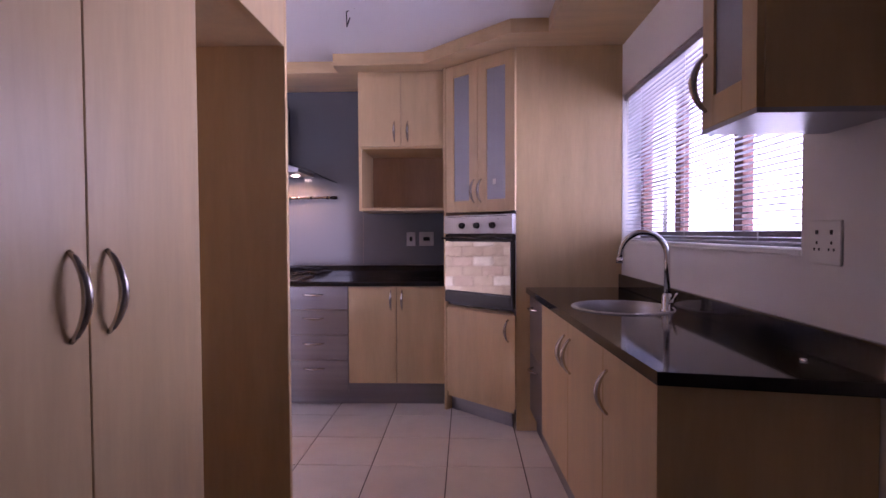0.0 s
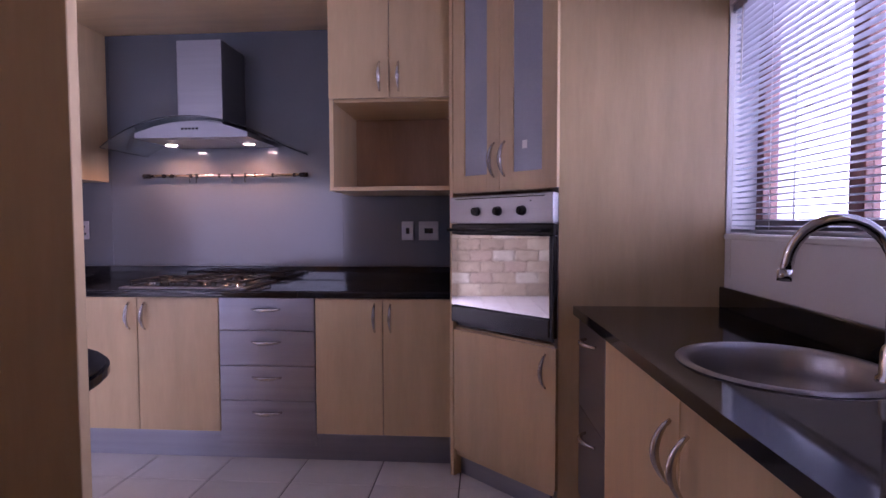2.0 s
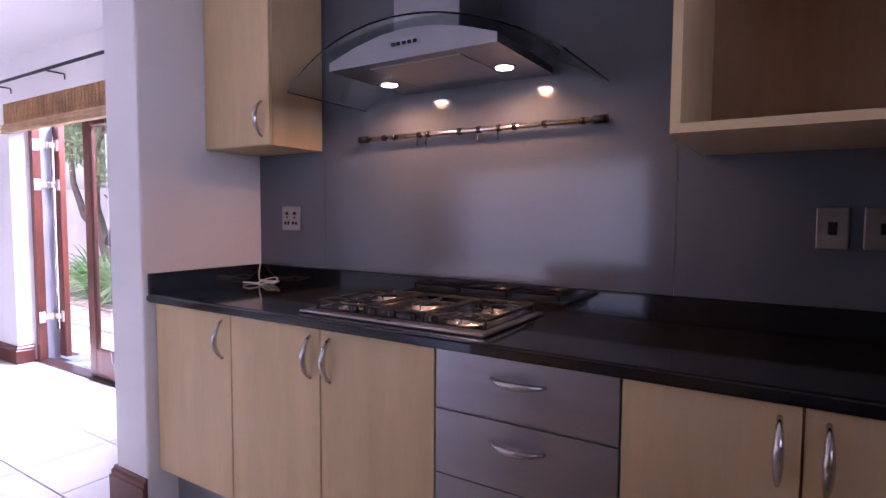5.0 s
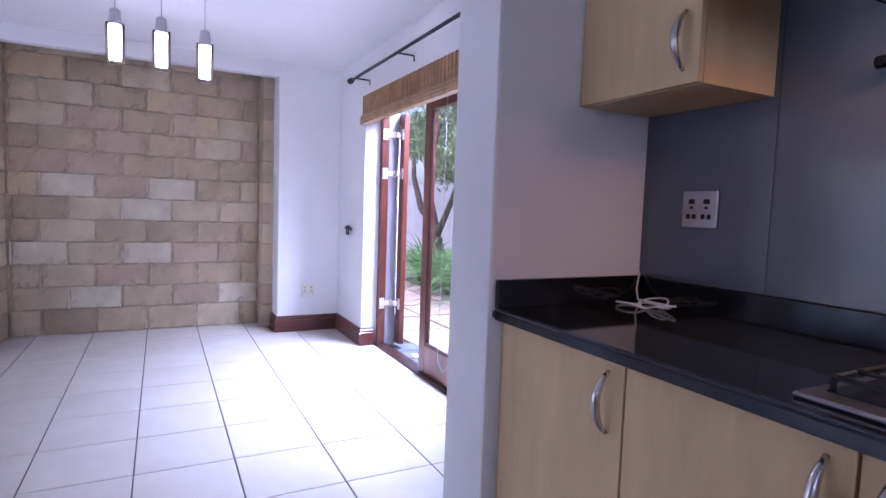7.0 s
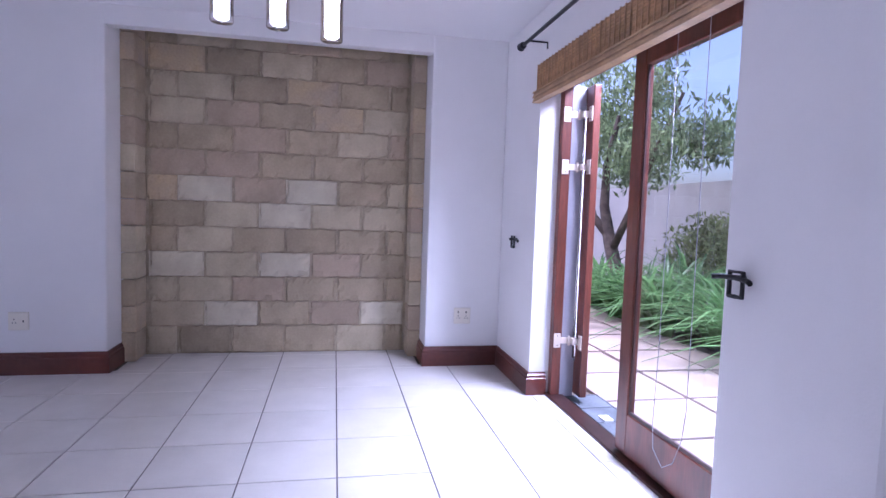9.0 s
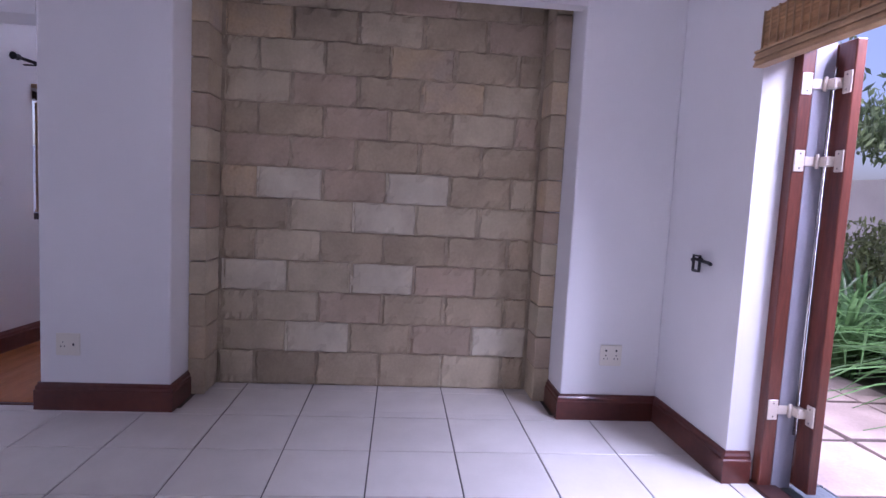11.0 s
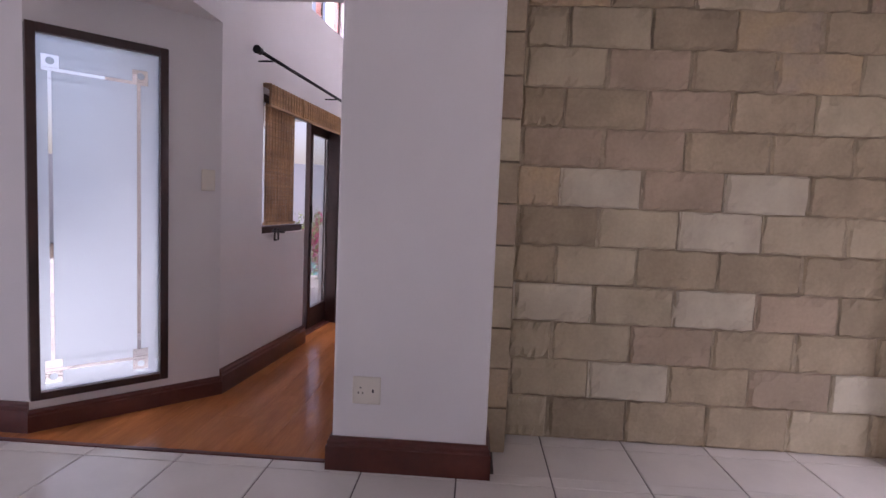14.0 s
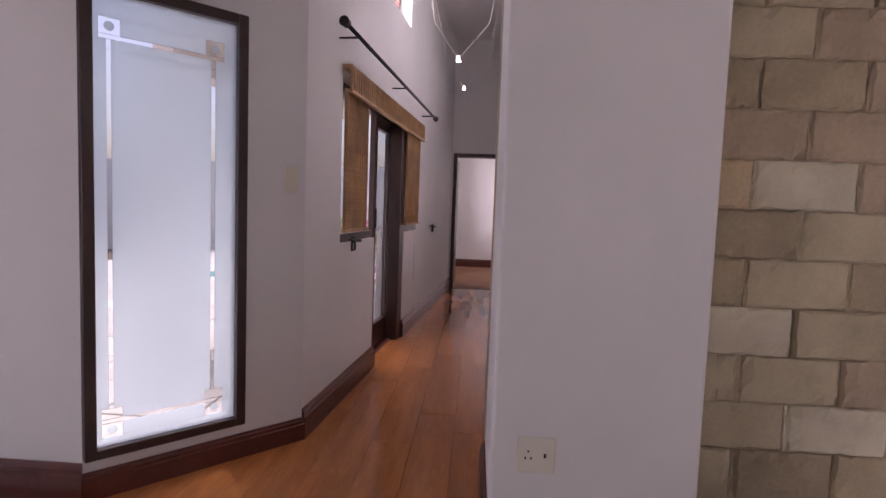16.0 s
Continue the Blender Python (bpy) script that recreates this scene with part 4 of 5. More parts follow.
part("pull_cord", tube(bmesh.new(), [(0.332, 3.93, 2.03), (0.328, 3.93, 1.5), (0.328, 3.935, 1.02)], 0.0012, 5), CORD, v)
part("tilt_wand", tube(bmesh.new(), [(0.332, 3.88, 2.03), (0.330, 3.88, 1.75)], 0.003, 6), CORD, v)

# glazed wall cabinet beside the window
c = thing("wall_cabinet", (0.17, 1.93, 1.50), "maple wall cabinet with a frosted glass door", "cabinet")
part("body", B(0.021, 1.785, 1.512, 0.328, 2.065, 2.38), MAPLE, c)
part("underside", B(0.003, 1.785, 1.50, 0.328, 2.065, 1.512), SLAT, c, "white melamine underside")
bm = bmesh.new()
for q in ((0.003, 1.787, 1.513, 0.02, 1.852, 2.37), (0.003, 1.998, 1.513, 0.02, 2.063, 2.37), (0.003, 1.852, 1.513, 0.02, 1.998, 1.59), (0.003, 1.852, 2.30, 0.02, 1.998, 2.37)):
    box(bm, *q, bev=0.001)
d = part("glazed_door", bm, MAPLE, c)
part("pane", B(0.010, 1.852, 1.59, 0.015, 1.998, 2.30), FROSTCAB, d, "grey frosted glass pane")
part("handle", arc_handle((0.002, 2.035, 1.63), (-1, 0, 0), (0, 0, 1), 0.15), NICKEL, d, "arched satin nickel handle")

# ---- kitchen: tall units and fridge space ----
TX = -1.31
c = thing("tall_cabinet", (-1.6, 1.5, 0), "tall maple veneered pantry cabinet with double doors", "cabinet")
part("body", B(-1.95, 1.08, 0.10, TX - 0.019, 1.915, 2.38), MAPLE, c)
for a, b, hy in ((1.51, 1.93, 1.56), (1.09, 1.51, 1.46)):
    d = part("door", B(TX - 0.018, a + 0.002, 0.10, TX, b - 0.002, 2.37, bev=0.0015), MAPLE, c)
    part("handle", arc_handle((TX + 0.001, hy, 1.135), (1, 0, 0), (0, 0, 1), 0.158, 0.032, 0.007), NICKEL, d, "arched satin nickel handle")
part("plinth", B(TX - 0.06, 1.08, 0, TX - 0.045, 1.92, 0.10), STEEL_X, c)
c = thing("fridge_housing", (-1.6, 2.3, 0), "empty maple veneered fridge housing with a bridging top cabinet", "cabinet")
part("side_panel", B(-1.95, 2.62, 0, TX, 2.645, 2.38, bev=0.0015), MAPLE, c)
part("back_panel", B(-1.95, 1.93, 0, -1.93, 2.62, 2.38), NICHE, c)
part("top_cabinet", B(-1.93, 1.917, 1.95, TX - 0.019, 2.619, 2.38), MAPLE, c)
part("door", B(TX - 0.018, 1.934, 1.945, TX, 2.617, 2.37, bev=0.0015), MAPLE, c)
# Its unseen southward stretch is added to keep south light out of the kitchen.
struct("wall_unit_back", B(-2.05, -2.0, -0.1, -1.951, 2.645, 2.6), PLASTER, "white plastered wall behind the tall units, run on unseen to block light")

# rounded breakfast counter behind the fridge housing
pen = thing("breakfast_counter", (-2.0, 2.9, 0), "rounded black granite breakfast counter on a maple base", "counter")
out = [(-2.60, 2.65), (-1.56, 2.65)]
for i in range(17):
    a = radians(-24 + 114 * i / 16)
    out.append((-1.85 + 0.38 * math.cos(a), 2.80 + 0.38 * math.sin(a)))
out.append((-2.60, 3.18))
bm = prism(bmesh.new(), out, CBOT, CTOP)
bmesh.ops.bevel(bm, geom=[e for e in bm.edges if abs(e.verts[0].co.z - e.verts[1].co.z) < 1e-5], offset=0.008, segments=2, affect="EDGES")
part("slab", bm, GRANITE, pen)
part("base", B(-2.58, 2.65, 0, -2.0, 3.10, CBOT), MAPLE, pen)

# ---- dining room ----
LAMPGREY = mat("grey_lamp_metal", (0.42, 0.41, 0.43), 0.4, 0.3, var=0.05, bump=0.02)
LA = [(-5.66, 3.34, 1.92), (-5.66, 3.57, 1.915), (-5.66, 3.80, 1.88)]
for i, (x, y, z) in enumerate(LA):
    p = thing("pendant_lamp", (x, y, z), "lit pendant lamp with a clear glass cylinder and grey holder", "lamp", "pendant lamps over the dining floor")
    part("cord", tube(bmesh.new(), [(x, y, z + 0.29), (x, y, DC - 0.02)], 0.0025, 6), WEATHER, p)
    part("ceiling_rose", lathe(bmesh.new(), [(0.001, DC - 0.025), (0.04, DC - 0.025), (0.045, DC - 0.001)], (x, y, 0), 20), NICKEL, p)
    part("holder", lathe(bmesh.new(), [(0.001, z + 0.295), (0.018, z + 0.295), (0.028, z + 0.285), (0.028, z + 0.255), (0.031, z + 0.253), (0.031, z + 0.205), (0.001, z + 0.205)], (x, y, 0), 20), LAMPGREY, p, "grey metal lamp holder")
    part("bulb", lathe(bmesh.new(), [(0.001, z + 0.015), (0.026, z + 0.015), (0.031, z + 0.02), (0.031, z + 0.20), (0.001, z + 0.204)], (x, y, 0), 16), BULB, p, "glowing tubular bulb")
    sh = part("shade", lathe(bmesh.new(), [(0.001, z), (0.044, z), (0.048, z + 0.005), (0.048, z + 0.215), (0.046, z + 0.215), (0.046, z + 0.007), (0.043, z + 0.003), (0.001, z + 0.003)], (x, y, 0), 24), LAMPGLASS, p, "clear glass cylinder shade")
    sh.visible_shadow = False


def hook(at, out, along, reach=(-0.075, 0.08), label="black wrought iron curtain tieback hook"):
    o, a = Vector((*out, 0)).normalized(), Vector((*along, 0)).normalized()
    p = Vector(at)
    m = Matrix(((a.x, o.x, 0, p.x), (a.y, o.y, 0, p.y), (0, 0, 1, p.z), (0, 0, 0, 1)))
    t = thing("tieback_hook", at, label, "hook", "curtain tieback hooks")
    bm = bmesh.new()
    q = [(-0.028, 0.03, -0.038), (0.028, 0.03, -0.038), (0.028, 0.03, 0.038), (-0.028, 0.03, 0.038), (-0.028, 0.03, -0.038), (0.0, 0.03, -0.038)]
    tube(bm, [m @ Vector(v) for v in q], 0.0075, 8)
    part("ring", bm, WROUGHT, t)
    part("arm", tube(bmesh.new(), [m @ Vector(v) for v in ((reach[0], 0.055, 0.016), (reach[0] * 0.6, 0.04, 0.02), (0.0, 0.03, 0.02), (reach[1] * 0.7, 0.034, 0.014), (reach[1], 0.05, 0.012))], 0.0085, 8), WROUGHT, t)
    part("stem", tube(bmesh.new(), [m @ Vector((0, 0.0, 0.02)), m @ Vector((0, 0.03, 0.02))], 0.008, 8), WROUGHT, t)
    return t


hook((-6.72, 5.06, 0.955), (0, -1), (1, 0), (-0.005, 0.16))
hook((-4.57, 5.06, 0.955), (0, -1), (1, 0))
a = PW @ Vector((0.66, 0, 0.90))
hook(tuple(a), (PD.y, -PD.x), tuple(PD.xy))
a = PW @ Vector((3.50, 0, 0.90))
hook(tuple(a), (PD.y, -PD.x), tuple(PD.xy))


def rod(a, b, out, label):
    a, b, o = Vector(a), Vector(b), Vector((*out, 0)).normalized()
    d = (b - a).normalized()
    r = thing("curtain_rod", tuple(a), label, "curtain rod")
    part("pole", tube(bmesh.new(), [a, b], 0.011, 12), WROUGHT, r)
    for p, s in ((a, -1), (b, 1)):
        part("finial", tube(bmesh.new(), [p, p + d * s * 0.015, p + d * s * 0.03, p + d * s * 0.045, p + d * s * 0.06], 0.02, 12, (0.014, 0.022, 0.018, 0.02, 0.026)), WROUGHT, r)
    for q in (0.06, 0.5, 0.94):
        p = a.lerp(b, q)
        part("bracket", tube(bmesh.new(), [p + Vector((0, 0, -0.012)), p - o * 0.06 + Vector((0, 0, -0.012)), p - o * 0.105 + Vector((0, 0, -0.012)), p - o * 0.109 + Vector((0, 0, -0.05))], 0.006, 8), WROUGHT, r)
    return r


rod((-6.42, 4.95, 2.185), (-4.45, 4.95, 2.185), (0, -1), "black iron curtain rod over the garden door")
ro = -PW.to_3x3().col[1]
a, b = PW @ Vector((0.26, -0.10, 2.015)), PW @ Vector((2.98, -0.10, 2.00))
rod(tuple(a), tuple(b), (ro.x, ro.y), "black iron curtain rod along the passage wall")


def woven(bm, m, u0, u1, z0, z1, v=-0.01, pitch=0.0085, folds=0.0):
    """Horizontal reeds tied by cords, in the wall frame m."""
    k = int((z1 - z0) / pitch)
    for i in range(k):
        z = z0 + i * pitch
        off = v + folds * math.sin(i * 0.9) + random.uniform(-0.0012, 0.0012)
        box(bm, u0 + random.uniform(-0.002, 0.002), off - 0.0022, z, u1 + random.uniform(-0.002, 0.002), off + 0.0022, z + pitch * 0.82, m=m)
    return bm


def cords(m, u0, u1, z0, z1, v, parent, step=0.045):
    bm = bmesh.new()
    k = max(2, int((u1 - u0) / step))
    for i in range(k + 1):
        u = u0 + 0.01 + (u1 - u0 - 0.02) * i / k
        box(bm, u - 0.0022, v - 0.006, z0, u + 0.0022, v + 0.006, z1, m=m)
    tagged(part("reed_binding", bm, BAMBOO_ROLL, parent, "thin tie cords through the reeds"), kind="stuff")


ND = Matrix(((1, 0, 0, 0), (0, 1, 0, 5.06), (0, 0, 1, 0), (0, 0, 0, 1)))
bl = thing("bamboo_blind", (-5.5, 5.04, 1.79), "rolled-up woven bamboo roman blind above the garden door", "blind")
tagged(part("valance", woven(bmesh.new(), ND, -6.37, -4.64, 1.89, 2.055, -0.03), BAMBOO, bl), kind="stuff")
cords(ND, -6.37, -4.64, 1.89, 2.055, -0.032, bl)
bm = bmesh.new()
for i in range(7):
    z = 1.825 + i * 0.0095
    box(bm, -6.37, -0.060 + 0.004 * (i % 3), z, -4.64, -0.012, z + 0.008, m=ND)
part("stacked_folds", bm, BAMBOO_ROLL, bl, "stacked pale bamboo folds")
part("head_batten", B(-6.37, -0.027, 2.03, -4.64, -0.001, 2.055, m=ND), BAMBOO_ROLL, bl)

# garden door: frame, two leaves folded out, one closed leaf
d1 = struct("door_1", B(-6.385, 5.19, 0.0, -6.33, 5.25, 2.0, bev=0.004), DOORWOOD, "varnished hardwood folding garden door, partly folded open")
part("frame_head", B(-6.33, 5.19, 1.94, -4.70, 5.27, 2.0, bev=0.004), DOORWOOD, d1)
part("frame_jamb", B(-4.71, 5.19, 0.0, -4.655, 5.27, 2.0, bev=0.004), DOORWOOD, d1)
part("threshold", B(-6.385, 5.165, -0.02, -4.655, 5.275, 0.012, bev=0.004), DARKWOOD, d1)


def leaf(parent, m, w, name="leaf"):
    """A glazed leaf in the frame m: u across, v thickness, z up."""
    bm = bmesh.new()
    z0, z1 = 0.02, 1.935
    box(bm, 0, 0, z0, 0.095, 0.045, z1, bev=0.004, m=m)
    box(bm, w - 0.095, 0, z0, w, 0.045, z1, bev=0.004, m=m)
    box(bm, 0.095, 0, z0, w - 0.095, 0.045, z0 + 0.20, bev=0.004, m=m)
    box(bm, 0.095, 0, z1 - 0.095, w - 0.095, 0.045, z1, bev=0.004, m=m)
    lf = part(name, bm, DOORWOOD, parent)
    p = part("pane", B(0.095, 0.019, z0 + 0.20, w - 0.095, 0.025, z1 - 0.095, m=m), CLEAR, lf)
    p.visible_shadow = False
    bm = bmesh.new()
    for q in ((0.095, 0.008, z0 + 0.20, w - 0.095, 0.0185, z0 + 0.215), (0.095, 0.008, z0 + 0.215, 0.108, 0.0185, z1 - 0.095), (w - 0.108, 0.008, z0 + 0.215, w - 0.095, 0.0185, z1 - 0.095)):
        box(bm, *q, m=m)
    part("glazing_bead", bm, DARKWOOD, lf)
    return lf


leaf(d1, Matrix.Translation((-5.53, 5.20, 0)), 0.82)
leaf(d1, Matrix(((-1, 0, 0, -6.23), (0, 1, 0, 5.34), (0, 0, 1, 0), (0, 0, 0, 1))), 0.80)
part("weather_strip", B(-6.346, 5.25, 0.0, -6.331, 5.338, 1.94), WEATHER, d1, "grey rubber weather strip")
part("edge_bolt", tube(bmesh.new(), [(-6.322, 5.325, 0.25), (-6.322, 5.325, 1.75)], 0.006, 8), NICKEL, d1)
for z in (0.36, 1.445, 1.765):
    bm = bmesh.new()
    box(bm, -6.330, 5.195, z - 0.045, -6.324, 5.240, z + 0.045, bev=0.002)
    box(bm, -6.275, 5.332, z - 0.045, -6.232, 5.339, z + 0.045, bev=0.002)
    box(bm, -6.330, 5.240, z - 0.02, -6.324, 5.300, z + 0.02, bev=0.002)
    box(bm, -6.325, 5.298, z - 0.02, -6.275, 5.337, z + 0.02, bev=0.002)
    tube(bm, [(-6.318, 5.292, z - 0.03), (-6.318, 5.292, z + 0.03)], 0.008, 8)
    h = part("hinge", bm, HINGE, d1, "cream painted parliament hinge")
    bm = bmesh.new()
    for dz in (-0.03, 0.03):
        tube(bm, [(-6.324, 5.218, z + dz), (-6.322, 5.218, z + dz)], 0.004, 8)
        tube(bm, [(-6.254, 5.332, z + dz), (-6.254, 5.330, z + dz)], 0.004, 8)
    part("screws", bm, NICKEL, h)
part("blind_cord", tube(bmesh.new(), [(-4.98, 5.185, 1.9)] + [(-4.98 - 0.0 * i, 5.185, 1.9 - 0.15 * i) for i in range(1, 11)] + [(-4.99, 5.18, 0.28), (-5.03, 5.175, 0.17), (-5.10, 5.175, 0.12), (-5.17, 5.175, 0.17), (-5.19, 5.18, 0.28), (-5.185, 5.185, 0.6), (-5.18, 5.185, 1.2), (-5.18, 5.185, 1.9)], 0.0018, 6), WEATHER, d1, "thin grey blind cord hanging in a loop")

# ---- passage: doors, blinds, high window, cable lights ----
d2 = struct("door_2", B(1.22, 0.10, 0.0, 1.238, 0.18, 0.90, bev=0.004, m=PW), DARKWOOD, "dark hardwood sliding patio door, half open")
part("frame_head", B(0.50, 0.10, 1.80, 2.72, 0.18, 1.86, bev=0.004, m=PW), DARKWOOD, d2)
part("frame_jamb", B(2.02, 0.004, 0.0, 2.166, 0.105, 1.80, bev=0.004, m=PW), DARKWOOD, d2)
part("threshold", B(1.22, 0.06, -0.02, 2.17, 0.24, 0.012, bev=0.004, m=PW), MAHOG, d2)
for u0, u1 in ((0.50, 1.22), (2.17, 2.72)):
    wi = struct("window_2", B(u0, 0.02, 0.906, u1, 0.18, 0.955, bev=0.004, m=PW), DARKWOOD, "dark timber side window behind a bamboo blind")
    part("window_frame", B(u0, 0.10, 0.955, u0 + 0.05, 0.16, 1.80, bev=0.003, m=PW), DARKWOOD, wi)
    part("window_frame", B(u1 - 0.02, 0.12, 0.955, u1, 0.14, 1.80, bev=0.003, m=PW), DARKWOOD, wi)
    p = part("pane", B(u0 + 0.05, 0.125, 0.955, u1 - 0.02, 0.13, 1.80, m=PW), CLEAR, wi)
    p.visible_shadow = False
lw = PW @ Matrix.Translation((1.60, 0.11, 0)) @ Matrix.Diagonal((0.62, 1, 1, 1))
bm = bmesh.new()
box(bm, 0, 0, 0.02, 0.10, 0.045, 1.80, bev=0.004, m=lw)
box(bm, 0.70, 0, 0.02, 0.80, 0.045, 1.80, bev=0.004, m=lw)
box(bm, 0.10, 0, 0.02, 0.70, 0.045, 0.20, bev=0.004, m=lw)
box(bm, 0.10, 0, 1.71, 0.70, 0.045, 1.80, bev=0.004, m=lw)
lf = part("leaf", bm, DARKWOOD, d2)
p = part("pane", B(0.10, 0.019, 0.20, 0.70, 0.025, 1.71, m=lw), CLEAR, lf)
p.visible_shadow = False
part("lock", B(0.04, -0.012, 0.95, 0.065, 0.0, 1.10, bev=0.003, m=lw), BLACK, lf)
bl = thing("bamboo_blind", tuple(PW @ Vector((1.7, -0.03, 1.75))), "woven bamboo blind valance along the passage door", "blind")
for u0, u1 in ((0.49, 1.02), (1.03, 2.73)):
    tagged(part("valance", woven(bmesh.new(), PW, u0, u1, 1.752, 1.885, -0.045), BAMBOO, bl), kind="stuff")
    cords(PW, u0, u1, 1.752, 1.885, -0.047, bl)
part("head_batten", B(0.49, -0.04, 1.86, 2.73, -0.001, 1.885, m=PW), BAMBOO_ROLL, bl)
part("bottom_edge", B(0.49, -0.058, 1.735, 2.73, -0.030, 1.752, bev=0.003, m=PW), BAMBOO_ROLL, bl)
part("pull_cord", tube(bmesh.new(), [PW @ Vector((1.025, -0.06, 1.86)), PW @ Vector((1.03, -0.062, 1.78)), PW @ Vector((1.0, -0.062, 1.735)), PW @ Vector((1.05, -0.062, 1.74))], 0.004, 6), BAMBOO_ROLL, bl)
for u0, u1, z0 in ((0.51, 0.965, 0.985), (2.14, 2.71, 0.985)):
    bl = thing("bamboo_blind", tuple(PW @ Vector(((u0 + u1) / 2, -0.02, z0))), "lowered woven bamboo blind over a side window", "blind", "lowered bamboo blinds")
    tagged(part("weave", woven(bmesh.new(), PW, u0, u1, z0, 1.76, -0.012, 0.0095), BAMBOO, bl), kind="stuff")
    cords(PW, u0, u1, z0, 1.76, -0.013, bl)
    part("bottom_batten", B(u0 - 0.005, -0.026, z0 - 0.02, u1 + 0.02, -0.002, z0, bev=0.003, m=PW), BAMBOO_ROLL, bl, "pale bottom batten")
part("draw_cord", tube(bmesh.new(), [PW @ Vector((2.55, -0.015, 0.97)), PW @ Vector((2.55, -0.02, 0.5)), PW @ Vector((2.53, -0.025, 0.15))], 0.002, 5), CORD, bl)
wi = struct("window_3", B(1.28, 0.10, 2.62, 2.22, 0.15, 2.66, m=PW), DOORWOOD, "high timber clerestory window")
for q in ((1.28, 0.10, 3.21, 2.22, 0.15, 3.25), (1.28, 0.10, 2.66, 1.33, 0.15, 3.21), (2.17, 0.10, 2.66, 2.22, 0.15, 3.21), (1.73, 0.10, 2.66, 1.77, 0.15, 3.21)):
    part("window_frame", B(*q, m=PW), DOORWOOD, wi)
p = part("pane", B(1.33, 0.12, 2.66, 2.17, 0.125, 3.21, m=PW), CLEAR, wi)
p.visible_shadow = False

cl = thing("cable_light", (-10.0, 1.43, 3.0), "low voltage cable light with two small lit spots", "lamp")
for y in (1.15, 1.75):
    part("cable", tube(bmesh.new(), [(-7.95, y, 3.18), (-12.95, y, 3.10)], 0.003, 6), CORD, cl)
for x, z in ((-9.88, 2.30), (-11.6, 2.44)):
    for y, dz in ((1.15, 0), (1.75, 0)):
        part("drop_wire", tube(bmesh.new(), [(x + 0.05, y, 3.15), (x + 0.02, y + (0.08 if y < 1.4 else -0.08), z + 0.30), (x, 1.43 + (-0.02 if y < 1.4 else 0.02), z + 0.043)], 0.002, 6), CORD, cl)
    part("spot", lathe(bmesh.new(), [(0.005, z + 0.045), (0.009, z + 0.035), (0.013, z + 0.015), (0.019, z), (0.016, z + 0.002), (0.001, z + 0.004)], (x, 1.43, 0), 14), SPOT, cl, "small lit halogen spot")

# end doorway and the room beyond
d3 = struct("door_3", B(-13.17, 1.285, 0, -12.985, 1.335, 1.875, bev=0.003), DARKWOOD, "dark timber door frame, door standing open")
part("frame_head", B(-13.17, 1.335, 1.825, -12.985, 2.135, 1.875, bev=0.003), DARKWOOD, d3)
part("frame_jamb", B(-13.17, 2.135, 0, -12.985, 2.185, 1.875, bev=0.003), DARKWOOD, d3)
part("leaf", B(-13.95, 1.29, 0.01, -13.18, 1.33, 1.82, bev=0.003), DARKWOOD, d3)
part("threshold", B(-13.10, 1.335, 0, -13.04, 2.135, 0.008), DARKWOOD, d3)
v = thing("venetian_blind", (-14.45, 1.13, 0.95), "white venetian blind over the bedroom window", "blind")
for i in range(24):
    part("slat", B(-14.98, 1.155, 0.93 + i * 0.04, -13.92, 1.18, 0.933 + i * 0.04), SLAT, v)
part("head_rail", B(-14.98, 1.152, 1.89, -13.92, 1.185, 1.92), SLAT, v)

# frosted panel
PB, PT = 0.147, 1.893
fp = struct("window_4", B(0.004, -0.018, PB, 0.044, 0.05, PT, bev=0.003, m=CH), DARKWOOD, "frosted glass panel with clear geometric lines in a dark timber frame")
part("window_frame", B(0.567, -0.018, PB, 0.608, 0.05, PT, bev=0.003, m=CH), DARKWOOD, fp)
part("window_frame", B(0.044, -0.018, PB, 0.567, 0.05, PB + 0.036, bev=0.003, m=CH), DARKWOOD, fp)
part("window_frame", B(0.044, -0.018, PT - 0.042, 0.567, 0.05, PT, bev=0.003, m=CH), DARKWOOD, fp)
US = [0.044, 0.066, 0.090, 0.106, 0.136, 0.443, 0.464, 0.482, 0.516, 0.567]
ZS = [PB + 0.036, 0.215, 0.268, 0.284, 0.325, 1.655, 1.690, 1.706, 1.765, PT - 0.042]
clear = set()
for zi in range(9):
    for ui in range(9):
        line_u = ui in (2, 6) and 1 <= zi <= 7
        line_z = zi in (2, 6) and 1 <= ui <= 7
        corner = ui in (1, 2, 3, 5, 6, 7) and zi in (1, 2, 3, 5, 6, 7) and not (ui in (1, 3, 5, 7) and zi in (5,)) and (zi in (1, 2, 3) or zi in (6, 7))
        if line_u or line_z or corner:
            clear.add((ui, zi))
for zi in range(9):
    run = []
    for ui in range(9):
        k = (ui, zi) in clear
        if run and run[-1][2] == k:
            run[-1][1] = US[ui + 1]
        else:
            run.append([US[ui], US[ui + 1], k])
    for u0, u1, k in run:
        p = part("clear_strip" if k else "frosted_pane", B(u0, 0.012, ZS[zi], u1, 0.018, ZS[zi + 1], m=CH), CLEAR if k else FROST, fp)
        if k:
            p.visible_shadow = False
for u, z in ((0.10, 0.245), (0.482, 0.245), (0.10, 1.735), (0.482, 1.735)):
    c3 = CH @ Vector((u, 0.0105, z))
    nn = CH.to_3x3() @ Vector((0, -1, 0))
    bm = tube(bmesh.new(), [c3, c3 + nn * 0.001], 0.017, 18)
    part("frosted_dot", bm, FROST, fp)

